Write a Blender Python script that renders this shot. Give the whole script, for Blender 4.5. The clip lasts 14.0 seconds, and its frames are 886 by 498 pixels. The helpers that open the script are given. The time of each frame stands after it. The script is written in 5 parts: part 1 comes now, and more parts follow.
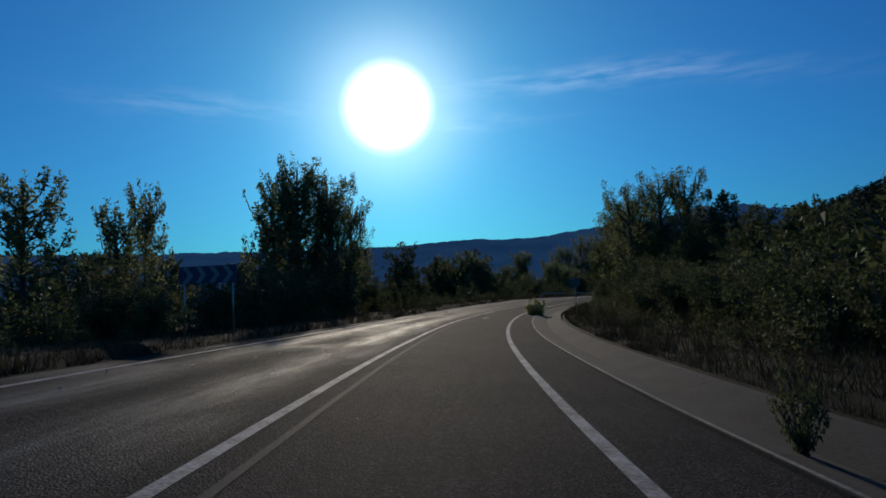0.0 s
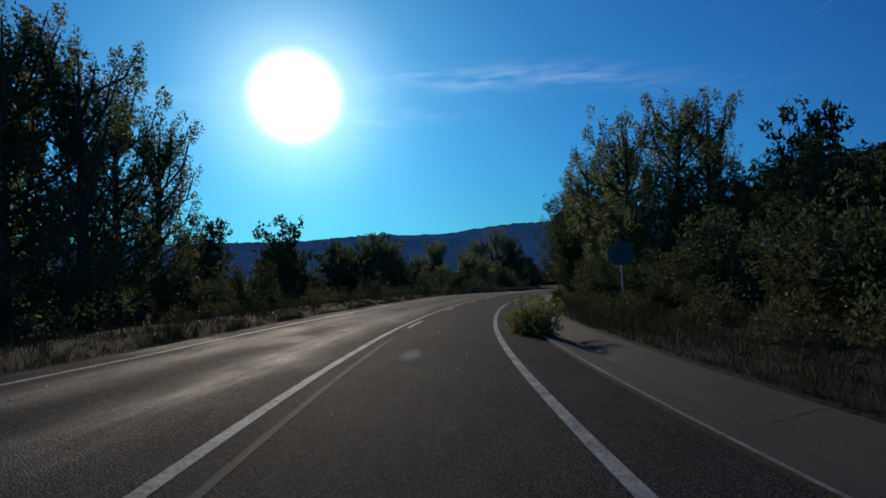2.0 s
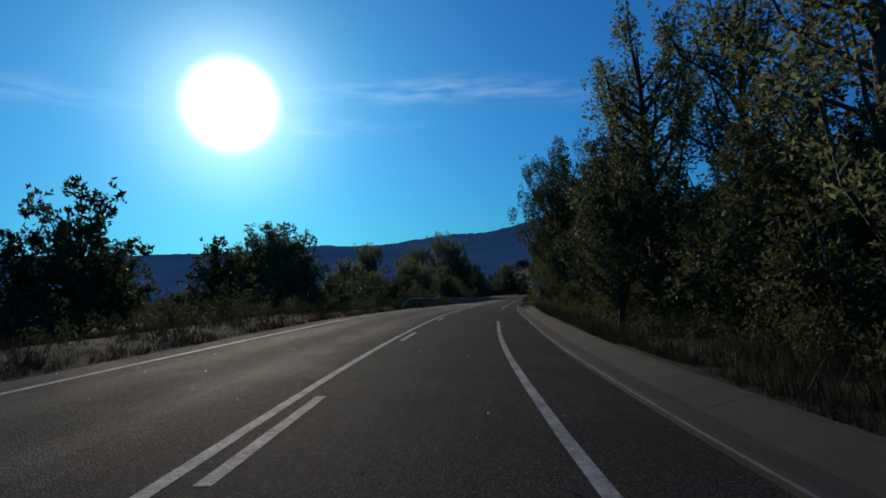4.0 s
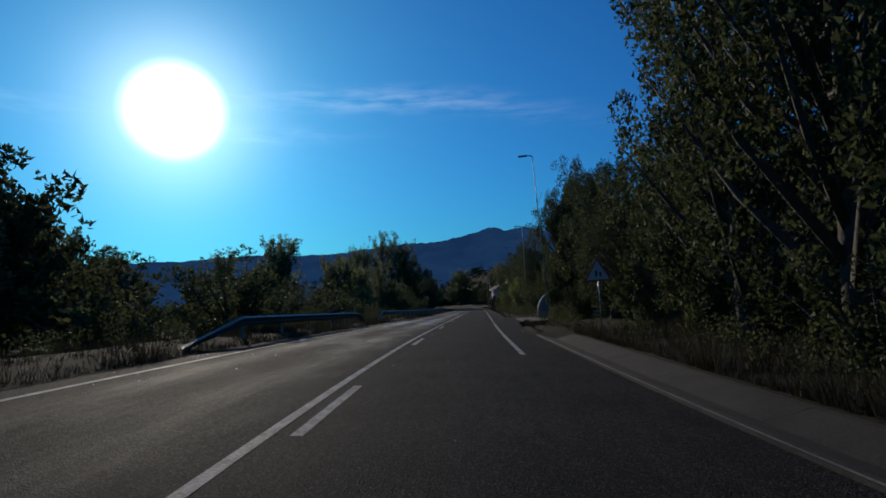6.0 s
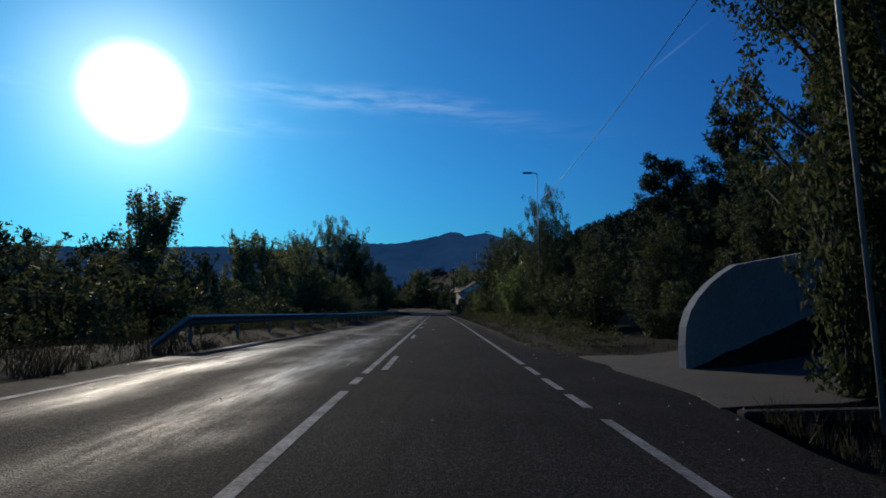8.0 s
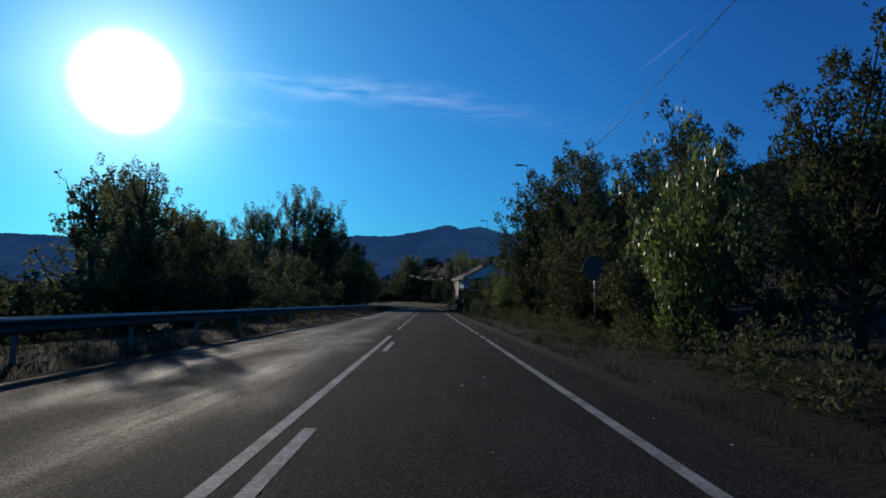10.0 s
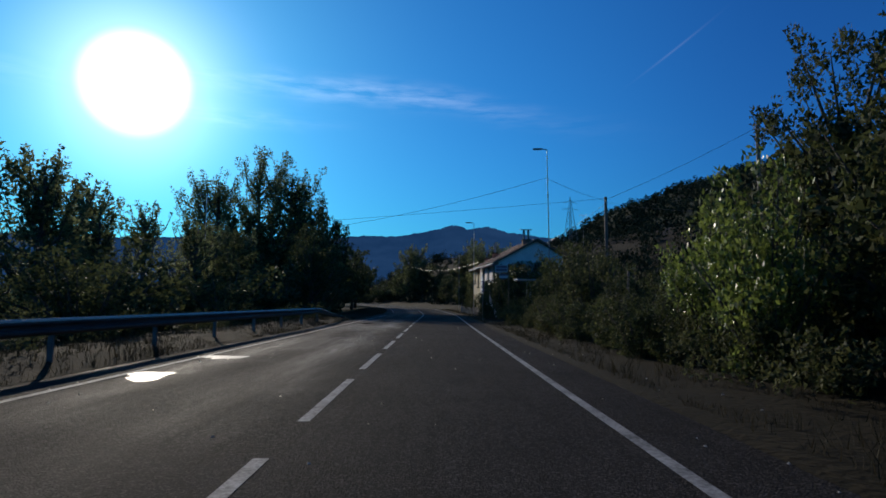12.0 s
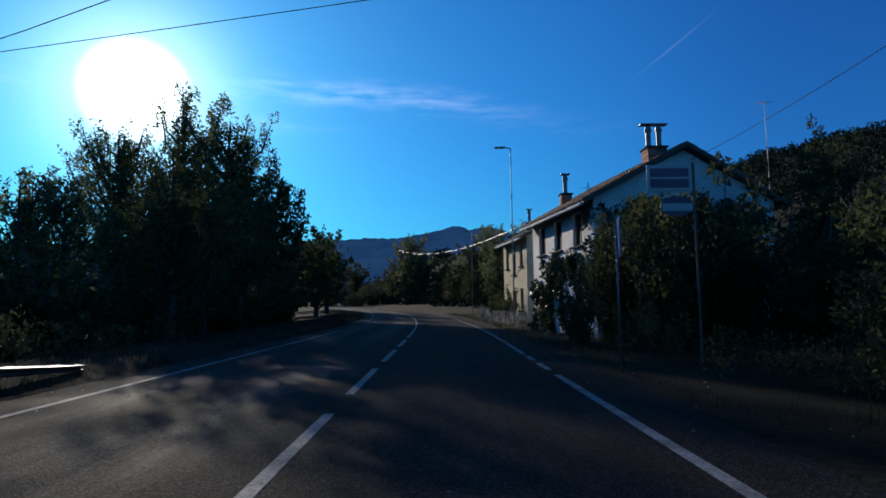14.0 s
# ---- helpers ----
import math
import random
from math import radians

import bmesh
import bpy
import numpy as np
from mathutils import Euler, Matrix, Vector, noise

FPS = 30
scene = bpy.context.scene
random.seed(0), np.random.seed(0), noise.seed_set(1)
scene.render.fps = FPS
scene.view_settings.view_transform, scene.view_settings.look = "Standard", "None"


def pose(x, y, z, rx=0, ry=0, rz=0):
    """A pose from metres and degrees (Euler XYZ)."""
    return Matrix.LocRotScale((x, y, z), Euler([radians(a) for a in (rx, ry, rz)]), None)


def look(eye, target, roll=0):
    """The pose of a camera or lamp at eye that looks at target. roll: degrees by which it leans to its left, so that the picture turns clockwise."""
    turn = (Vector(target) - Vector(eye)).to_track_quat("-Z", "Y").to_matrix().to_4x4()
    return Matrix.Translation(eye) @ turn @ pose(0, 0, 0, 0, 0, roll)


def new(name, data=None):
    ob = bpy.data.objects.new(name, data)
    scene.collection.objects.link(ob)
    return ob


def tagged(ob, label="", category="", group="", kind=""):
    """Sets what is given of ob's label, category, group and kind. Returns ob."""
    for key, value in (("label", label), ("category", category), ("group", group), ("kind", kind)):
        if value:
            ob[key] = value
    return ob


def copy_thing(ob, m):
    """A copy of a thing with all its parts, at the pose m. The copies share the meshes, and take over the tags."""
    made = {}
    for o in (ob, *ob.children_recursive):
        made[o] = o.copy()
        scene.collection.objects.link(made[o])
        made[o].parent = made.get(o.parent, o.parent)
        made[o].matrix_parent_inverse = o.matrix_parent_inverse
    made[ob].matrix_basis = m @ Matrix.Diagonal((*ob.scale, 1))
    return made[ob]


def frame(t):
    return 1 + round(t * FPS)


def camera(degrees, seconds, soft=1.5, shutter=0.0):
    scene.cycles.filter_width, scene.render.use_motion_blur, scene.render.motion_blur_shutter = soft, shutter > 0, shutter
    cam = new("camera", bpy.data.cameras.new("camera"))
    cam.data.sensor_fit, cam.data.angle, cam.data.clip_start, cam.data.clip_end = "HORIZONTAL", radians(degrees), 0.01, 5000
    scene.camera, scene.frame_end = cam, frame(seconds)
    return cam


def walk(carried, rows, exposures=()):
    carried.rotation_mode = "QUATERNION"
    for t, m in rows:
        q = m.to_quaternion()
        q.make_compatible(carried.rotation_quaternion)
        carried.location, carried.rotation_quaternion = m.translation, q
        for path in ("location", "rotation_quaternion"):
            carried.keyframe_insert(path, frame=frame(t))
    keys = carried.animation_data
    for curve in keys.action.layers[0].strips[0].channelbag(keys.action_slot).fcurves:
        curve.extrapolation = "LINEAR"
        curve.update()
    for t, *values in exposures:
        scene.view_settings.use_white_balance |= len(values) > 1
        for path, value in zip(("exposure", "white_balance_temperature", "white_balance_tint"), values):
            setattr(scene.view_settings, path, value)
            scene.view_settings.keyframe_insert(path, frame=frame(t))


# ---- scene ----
# ---- camera ----
cam = camera(73.5, 14.0, soft=1.7)
PATH = [
    (0, 19.320, -73.362, 1.030, 94.752, 2.388, 23.023),
    (0.5, 16.897, -67.799, 0.976, 94.524, 1.917, 21.098),
    (1, 14.742, -62.083, 0.950, 94.852, 2.186, 18.888),
    (1.5, 12.930, -56.745, 0.914, 94.532, 1.737, 16.520),
    (2, 11.269, -50.895, 0.925, 93.993, 2.308, 14.166),
    (2.5, 9.965, -45.513, 0.890, 94.233, 2.793, 12.644),
    (3, 8.763, -40.091, 0.918, 94.457, 2.979, 11.290),
    (4.25, 5.578, -20.206, 1.100, 94.900, 2.794, 7.700),
    (5.5, 3.448, 2.807, 1.236, 95.312, 2.638, 4.706),
    (6, 2.718, 10.788, 1.217, 95.545, 3.194, 3.654),
    (6.5, 2.194, 18.823, 1.248, 95.829, 2.385, 2.447),
    (7, 1.816, 26.736, 1.287, 95.091, 1.276, 1.169),
    (7.5, 1.577, 34.663, 1.267, 95.300, 0.693, 0.179),
    (8, 1.540, 42.443, 1.267, 95.752, 0.261, -0.489),
    (10.5, 1.613, 85.987, 1.254, 95.061, -0.286, -1.168),
    (11, 1.612, 94.677, 1.260, 95.420, -0.048, -0.957),
    (11.5, 1.530, 103.537, 1.284, 95.355, 0.008, -0.672),
    (12, 1.508, 112.516, 1.260, 95.209, -0.402, -0.475),
    (12.5, 1.494, 121.290, 1.250, 95.113, 0.540, -0.522),
    (13, 1.477, 129.548, 1.255, 95.238, 0.733, -0.195),
    (13.5, 1.443, 137.416, 1.265, 95.025, 0.869, -0.154),
    (14, 1.333, 145.227, 1.252, 95.358, 0.666, -0.192),
]
walk(cam, [(t, pose(x, y, z, a, b, c)) for t, x, y, z, a, b, c in PATH], [(0.0, -0.08, 7700, 11), (3.0, 0.05, 7700, 11), (6.0, 0.0, 7500, 11), (8.0, 0.08, 7450, 11), (10.5, 0.27, 7450, 11), (12.5, 0.34, 7400, 11), (14.0, 0.46, 7300, 11)])

# ---- world and sun ----
SUN_AZ, SUN_EL = 27.7, 18.3          # degrees left of +Y, and above the horizon
sun_dir = Vector((-math.sin(radians(SUN_AZ)) * math.cos(radians(SUN_EL)), math.cos(radians(SUN_AZ)) * math.cos(radians(SUN_EL)), math.sin(radians(SUN_EL))))
world = bpy.data.worlds.new("world")
scene.world = world
world.use_nodes = True
wn, wl = world.node_tree.nodes, world.node_tree.links
wn.clear()


def wmath(op, a, b=None, c=None):
    n = wn.new("ShaderNodeMath")
    n.operation = op
    for i, v in enumerate((a, b, c)):
        if v is None:
            continue
        if isinstance(v, (int, float)):
            n.inputs[i].default_value = v
        else:
            wl.new(v, n.inputs[i])
    return n.outputs[0]


sky = wn.new("ShaderNodeTexSky")
sky.sky_type, sky.sun_disc = "NISHITA", False
sky.sun_elevation, sky.sun_rotation = radians(SUN_EL), radians(-SUN_AZ)
sky.air_density, sky.dust_density, sky.ozone_density = 1.3, 0.3, 3.0
tint = wn.new("ShaderNodeMix")
tint.data_type, tint.blend_type = "RGBA", "MULTIPLY"
tint.inputs[0].default_value = 1.0
tint.inputs[7].default_value = (0.070, 0.75, 1.60, 1)
# the clear sky deepens away from the sun, and lightens again behind
depth_dot = wn.new("ShaderNodeVectorMath")
depth_dot.operation = "DOT_PRODUCT"
depth_dot.inputs[1].default_value = sun_dir
deep = wn.new("ShaderNodeValToRGB")
deep.color_ramp.interpolation = "B_SPLINE"
for spot, shade in ((-0.2, (0.9, 0.9, 0.95)), (0.30, (0.66, 0.68, 0.82)), (0.58, (0.52, 0.55, 0.74)), (0.80, (0.92, 0.94, 0.98))):
    deep.color_ramp.elements.new((spot + 1) / 2).color = (*shade, 1)
deep.color_ramp.elements[0].color = deep.color_ramp.elements[-1].color = (1, 1, 1, 1)
sky_deep = wn.new("ShaderNodeMix")
sky_deep.data_type, sky_deep.blend_type = "RGBA", "MULTIPLY"
sky_deep.inputs[0].default_value = 1.0
wl.new(wmath("MULTIPLY_ADD", depth_dot.outputs["Value"], 0.5, 0.5), deep.inputs[0])
wl.new(sky.outputs[0], sky_deep.inputs[6])
wl.new(deep.outputs[0], sky_deep.inputs[7])
wl.new(sky_deep.outputs[2], tint.inputs[6])
coord = wn.new("ShaderNodeTexCoord")
unit = wn.new("ShaderNodeVectorMath")
unit.operation = "NORMALIZE"
wl.new(coord.outputs["Generated"], unit.inputs[0])
wl.new(unit.outputs[0], depth_dot.inputs[0])
dot = wn.new("ShaderNodeVectorMath")
dot.operation = "DOT_PRODUCT"
wl.new(unit.outputs[0], dot.inputs[0])
dot.inputs[1].default_value = sun_dir
near = wmath("MAXIMUM", dot.outputs["Value"], 0.0)
# the sun's aureole: a burnt-out core and a wide soft halo
disc_edge = wn.new("ShaderNodeMapRange")
disc_edge.interpolation_type = "SMOOTHSTEP"
disc_edge.inputs[1].default_value, disc_edge.inputs[2].default_value, disc_edge.inputs[4].default_value = math.cos(radians(4.8)), math.cos(radians(1.9)), 1.1
wl.new(near, disc_edge.inputs[0])
core = wmath("ADD", disc_edge.outputs[0], wmath("MULTIPLY", wmath("POWER", near, 2400.0), 6.0))
halo = wmath("MULTIPLY", wmath("POWER", near, 170.0), 0.62)
wide = wmath("MULTIPLY", wmath("POWER", near, 22.0), 0.13)
glow = wmath("ADD", core, halo)
# one long thin streak of cirrus at the sun's height, with a fainter one below
split = wn.new("ShaderNodeSeparateXYZ")
wl.new(unit.outputs[0], split.inputs[0])
azimuth = wmath("ARCTAN2", split.outputs[0], split.outputs[1])
height = wmath("ARCSINE", split.outputs[2])
stretch = wn.new("ShaderNodeCombineXYZ")
wl.new(wmath("MULTIPLY", azimuth, 7.0), stretch.inputs[0])
wl.new(wmath("MULTIPLY", height, 46.0), stretch.inputs[1])
cirrus = wn.new("ShaderNodeTexNoise")
cirrus.inputs["Scale"].default_value, cirrus.inputs["Detail"].default_value, cirrus.inputs["Roughness"].default_value = 1.6, 6.0, 0.6
wl.new(stretch.outputs[0], cirrus.inputs["Vector"])
wisp = wn.new("ShaderNodeMapRange")
wisp.inputs[1].default_value, wisp.inputs[2].default_value = 0.36, 0.66
wl.new(cirrus.outputs[0], wisp.inputs[0])
bend = wn.new("ShaderNodeTexNoise")
bend.inputs["Scale"].default_value, bend.inputs["Detail"].default_value = 5.0, 2.0
wl.new(azimuth, bend.inputs["Vector"])


def streak(level, thick, az, spread, strength):
    e = wmath("DIVIDE", wmath("SUBTRACT", wmath("ADD", height, wmath("MULTIPLY", wmath("SUBTRACT", bend.outputs[0], 0.5), 0.03)), wmath("SUBTRACT", radians(level), wmath("MULTIPLY", wmath("MAXIMUM", azimuth, radians(-2.0)), 0.2))), radians(thick))
    a = wmath("DIVIDE", wmath("SUBTRACT", azimuth, radians(az)), radians(spread))
    bell = wmath("POWER", 2.718, wmath("MULTIPLY", wmath("ADD", wmath("MULTIPLY", e, e), wmath("MULTIPLY", a, a)), -1.0))
    return wmath("MULTIPLY", wmath("MULTIPLY", bell, wisp.outputs[0]), strength)


veil = wmath("ADD", wmath("ADD", streak(19.4, 1.0, -8.0, 14.0, 0.15), streak(16.2, 0.7, -20.0, 7.0, 0.10)), streak(17.6, 1.0, -44.0, 9.0, 0.09))
# a short faint vapour trail that climbs to the right
trail_u = wmath("ADD", wmath("MULTIPLY", wmath("SUBTRACT", azimuth, radians(22.4)), 0.857), wmath("MULTIPLY", wmath("SUBTRACT", height, radians(22.4)), 0.515))
trail_v = wmath("SUBTRACT", wmath("MULTIPLY", wmath("SUBTRACT", height, radians(22.4)), 0.857), wmath("MULTIPLY", wmath("SUBTRACT", azimuth, radians(22.4)), 0.515))
trail_a, trail_b = wmath("DIVIDE", trail_u, radians(2.8)), wmath("DIVIDE", trail_v, radians(0.09))
trail = wmath("MULTIPLY", wmath("POWER", 2.718, wmath("MULTIPLY", wmath("ADD", wmath("MULTIPLY", trail_a, trail_a), wmath("MULTIPLY", trail_b, trail_b)), -1.0)), 0.035)
extra = wmath("ADD", wmath("ADD", glow, veil), trail)
light = wn.new("ShaderNodeCombineColor")
wl.new(wmath("ADD", wmath("SUBTRACT", extra, wmath("MULTIPLY", halo, 0.12)), wmath("MULTIPLY", wide, 0.40)), light.inputs[0])
wl.new(wmath("ADD", extra, wmath("MULTIPLY", wide, 1.10)), light.inputs[1])
wl.new(wmath("ADD", extra, wmath("MULTIPLY", wide, 1.20)), light.inputs[2])
bg_sky, bg_glow, both, out = wn.new("ShaderNodeBackground"), wn.new("ShaderNodeBackground"), wn.new("ShaderNodeAddShader"), wn.new("ShaderNodeOutputWorld")
bg_sky.inputs[1].default_value = 0.062
wl.new(tint.outputs[2], bg_sky.inputs[0])
wl.new(light.outputs[0], bg_glow.inputs[0])
wl.new(bg_sky.outputs[0], both.inputs[0])
wl.new(bg_glow.outputs[0], both.inputs[1])
wl.new(both.outputs[0], out.inputs[0])

sun = new("sun", bpy.data.lights.new("sun", "SUN"))
sun.data.energy, sun.data.angle, sun.data.color = 2.3, radians(0.55), (1.0, 0.95, 0.87)
sun.matrix_world = look(sun_dir * 300, (0, 0, 0))


# ---- materials ----
def material(name, low, high, rough=0.8, scale=1.0, fine=20.0, bump=0.3, metal=0.0, translucent=0.0, island=0.0, spec=0.5, emit=None):
    """Base colour between low and high by noise at two scales, with grain in the relief."""
    m = bpy.data.materials.new(name)
    m.use_nodes = True
    n, l = m.node_tree.nodes, m.node_tree.links
    b = n["Principled BSDF"]
    geo = n.new("ShaderNodeNewGeometry")
    a, g = n.new("ShaderNodeTexNoise"), n.new("ShaderNodeTexNoise")
    for tex, s in ((a, scale), (g, fine)):
        tex.inputs["Scale"].default_value, tex.inputs["Detail"].default_value = s, 5.0
        l.new(geo.outputs["Position"], tex.inputs["Vector"])
    add = n.new("ShaderNodeMath")
    add.operation = "MULTIPLY_ADD"
    l.new(g.outputs[0], add.inputs[0])
    add.inputs[1].default_value = 0.5
    half = n.new("ShaderNodeMath")
    half.operation = "MULTIPLY"
    l.new(a.outputs[0], half.inputs[0])
    half.inputs[1].default_value = 0.5
    l.new(half.outputs[0], add.inputs[2])
    fac = add.outputs[0]
    if island:
        mix = n.new("ShaderNodeMath")
        mix.operation = "MULTIPLY_ADD"
        sub = n.new("ShaderNodeMath")
        sub.operation = "SUBTRACT"
        l.new(geo.outputs["Random Per Island"], sub.inputs[0])
        sub.inputs[1].default_value = 0.5
        l.new(sub.outputs[0], mix.inputs[0])
        mix.inputs[1].default_value = island
        l.new(fac, mix.inputs[2])
        fac = mix.outputs[0]
    r = n.new("ShaderNodeValToRGB")
    r.color_ramp.elements[0].position, r.color_ramp.elements[0].color = 0.30, (*low, 1)
    r.color_ramp.elements[1].position, r.color_ramp.elements[1].color = 0.70, (*high, 1)
    l.new(fac, r.inputs[0])
    l.new(r.outputs[0], b.inputs["Base Color"])
    b.inputs["Roughness"].default_value, b.inputs["Metallic"].default_value = rough, metal
    b.inputs["Specular IOR Level"].default_value = spec
    if bump:
        bp = n.new("ShaderNodeBump")
        bp.inputs["Strength"].default_value, bp.inputs["Distance"].default_value = bump, 0.4 / fine
        l.new(g.outputs[0], bp.inputs["Height"])
        l.new(bp.outputs[0], b.inputs["Normal"])
    if translucent:
        tr, mx = n.new("ShaderNodeBsdfTranslucent"), n.new("ShaderNodeMixShader")
        l.new(r.outputs[0], tr.inputs[0])
        mx.inputs[0].default_value = translucent
        l.new(b.outputs[0], mx.inputs[1])
        l.new(tr.outputs[0], mx.inputs[2])
        l.new(mx.outputs[0], n["Material Output"].inputs[0])
    if emit:
        b.inputs["Emission Color"].default_value = (*emit, 1)
        b.inputs["Emission Strength"].default_value = 1.0
    return m


def asphalt_material():
    """Worn asphalt; the wheel tracks and old repairs are smoother than the rest."""
    m = material("asphalt", (0.0190, 0.0177, 0.0168), (0.0415, 0.0375, 0.0345), 0.62, 0.5, 60.0, 0.0)
    n, l = m.node_tree.nodes, m.node_tree.links
    b = n["Principled BSDF"]
    uv = n.new("ShaderNodeUVMap")
    sep = n.new("ShaderNodeSeparateXYZ")
    l.new(uv.outputs[0], sep.inputs[0])

    def mth(op, x, y=None, z=None):
        q = n.new("ShaderNodeMath")
        q.operation = op
        for i, v in enumerate((x, y, z)):
            if v is None:
                continue
            if isinstance(v, (int, float)):
                q.inputs[i].default_value = v
            else:
                l.new(v, q.inputs[i])
        return q.outputs[0]

    wob = n.new("ShaderNodeTexNoise")
    wob.inputs["Scale"].default_value, wob.inputs["Detail"].default_value = 0.35, 4.0
    l.new(uv.outputs[0], wob.inputs["Vector"])
    tracks = None
    for centre, width in ((-3.15, 0.45), (-1.25, 0.48)):
        off = mth("DIVIDE", mth("ADD", mth("SUBTRACT", sep.outputs[0], centre), mth("MULTIPLY", mth("SUBTRACT", wob.outputs[0], 0.5), 0.9)), width)
        bell = mth("POWER", 2.718, mth("MULTIPLY", mth("MULTIPLY", off, off), -1.0))
        tracks = bell if tracks is None else mth("MAXIMUM", tracks, bell)
    patch = n.new("ShaderNodeTexNoise")
    patch.inputs["Scale"].default_value, patch.inputs["Detail"].default_value = 0.22, 3.0
    l.new(uv.outputs[0], patch.inputs["Vector"])
    step = n.new("ShaderNodeMapRange")
    step.inputs[1].default_value, step.inputs[2].default_value = 0.50, 0.62
    l.new(patch.outputs[0], step.inputs[0])
    broken = n.new("ShaderNodeTexNoise")
    broken.inputs["Scale"].default_value, broken.inputs["Detail"].default_value = 0.12, 5.0
    l.new(uv.outputs[0], broken.inputs["Vector"])
    worn = n.new("ShaderNodeMapRange")
    worn.inputs[1].default_value, worn.inputs[2].default_value, worn.inputs[3].default_value = 0.35, 0.60, 0.35
    l.new(broken.outputs[0], worn.inputs[0])
    left = n.new("ShaderNodeMapRange")
    left.inputs[1].default_value, left.inputs[2].default_value = -0.1, -0.5
    l.new(sep.outputs[0], left.inputs[0])
    smooth = mth("MAXIMUM", mth("MULTIPLY", tracks, worn.outputs[0]), mth("MULTIPLY", mth("MULTIPLY", step.outputs[0], left.outputs[0]), 0.55))
    # streaks drawn out along the traffic, and a grain that breaks the polish up
    drawn = n.new("ShaderNodeMapping")
    drawn.inputs["Scale"].default_value = (5.0, 0.55, 1.0)
    l.new(uv.outputs[0], drawn.inputs[0])
    streaks = n.new("ShaderNodeTexNoise")
    streaks.inputs["Scale"].default_value, streaks.inputs["Detail"].default_value, streaks.inputs["Roughness"].default_value = 1.0, 7.0, 0.65
    l.new(drawn.outputs[0], streaks.inputs["Vector"])
    lines = n.new("ShaderNodeMapRange")
    lines.inputs[1].default_value, lines.inputs[2].default_value, lines.inputs[3].default_value, lines.inputs[4].default_value = 0.36, 0.64, 0.45, 1.1
    l.new(streaks.outputs[0], lines.inputs[0])
    # painted sheen along the road: polish, raised at sun glints, lowered where shade fell
    along = n.new("ShaderNodeMapRange")
    along.inputs[1].default_value, along.inputs[2].default_value = -80.0, 160.0
    l.new(sep.outputs[1], along.inputs[0])
    sheen_along = n.new("ShaderNodeValToRGB")
    sheen_along.color_ramp.elements[0].position, sheen_along.color_ramp.elements[0].color = 0.0, (0.6, 0.6, 0.6, 1)
    sheen_along.color_ramp.elements[1].position, sheen_along.color_ramp.elements[1].color = 1.0, (0.2, 0.2, 0.2, 1)
    for yy, v in ((-60, 0.7), (-38, 0.5), (-28, 0.28), (10, 0.15), (26, 0.30), (32, 0.55), (38, 0.4), (42, 0.25), (46.5, 1.5), (60, 1.5), (76, 0.6), (88, 0.8), (94, 0.75), (102, 0.65), (107, 0.35), (110, 0.28), (117, 0.22), (126, 0.5), (136, 0.3), (146, 0.65), (153, 0.4)):
        e = sheen_along.color_ramp.elements.new((yy + 80) / 240)
        e.color = (v, v, v, 1)
    l.new(along.outputs[0], sheen_along.inputs[0])
    smooth = mth("MULTIPLY", mth("MULTIPLY", smooth, lines.outputs[0]), sheen_along.outputs[0])
    # polish shows at grazing angles
    facing = n.new("ShaderNodeLayerWeight")
    facing.inputs[0].default_value = 0.5
    graze = mth("POWER", facing.outputs["Facing"], 9.0)
    l.new(mth("MULTIPLY_ADD", smooth, -0.32, 0.86), b.inputs["Roughness"])
    l.new(mth("MULTIPLY_ADD", mth("MULTIPLY", smooth, graze), 1.05, 0.03), b.inputs["Specular IOR Level"])
    # aggregate: single chips lighter and darker than the binder, stains at a larger scale
    old = b.inputs["Base Color"].links[0].from_socket
    chips = n.new("ShaderNodeTexVoronoi")
    chips.inputs["Scale"].default_value = 70.0
    spot = n.new("ShaderNodeNewGeometry")
    l.new(spot.outputs["Position"], chips.inputs["Vector"])
    tone = n.new("ShaderNodeSeparateColor")
    l.new(chips.outputs["Color"], tone.inputs[0])
    gain = mth("MULTIPLY", mth("MULTIPLY_ADD", mth("POWER", tone.outputs[0], 4.0), 1.6, 0.6), mth("MULTIPLY_ADD", streaks.outputs[0], 0.9, 0.55))
    # a dusty worn spot in the right lane
    du, dv = mth("DIVIDE", mth("SUBTRACT", sep.outputs[0], 1.12), 0.22), mth("DIVIDE", mth("SUBTRACT", sep.outputs[1], -40.7), 1.1)
    rag = mth("MULTIPLY_ADD", wob.outputs[0], 1.6, mth("ADD", mth("MULTIPLY", du, du), mth("MULTIPLY", dv, dv)))
    dusty = n.new("ShaderNodeMapRange")
    dusty.inputs[1].default_value, dusty.inputs[2].default_value, dusty.inputs[3].default_value, dusty.inputs[4].default_value = 1.2, 2.2, 5.0, 0.0
    l.new(mth("MULTIPLY_ADD", streaks.outputs[0], 0.8, rag), dusty.inputs[0])
    gain = mth("ADD", gain, dusty.outputs[0])
    shade = n.new("ShaderNodeMix")
    shade.data_type, shade.blend_type = "RGBA", "MULTIPLY"
    shade.inputs[0].default_value = 1.0
    grey = n.new("ShaderNodeCombineColor")
    for k in range(3):
        l.new(gain, grey.inputs[k])
    l.new(old, shade.inputs[6])
    l.new(grey.outputs[0], shade.inputs[7])
    l.new(shade.outputs[2], b.inputs["Base Color"])
    grit = n.new("ShaderNodeTexVoronoi")
    grit.inputs["Scale"].default_value = 55.0
    geo = n.new("ShaderNodeNewGeometry")
    l.new(geo.outputs["Position"], grit.inputs["Vector"])
    coarse = n.new("ShaderNodeTexNoise")
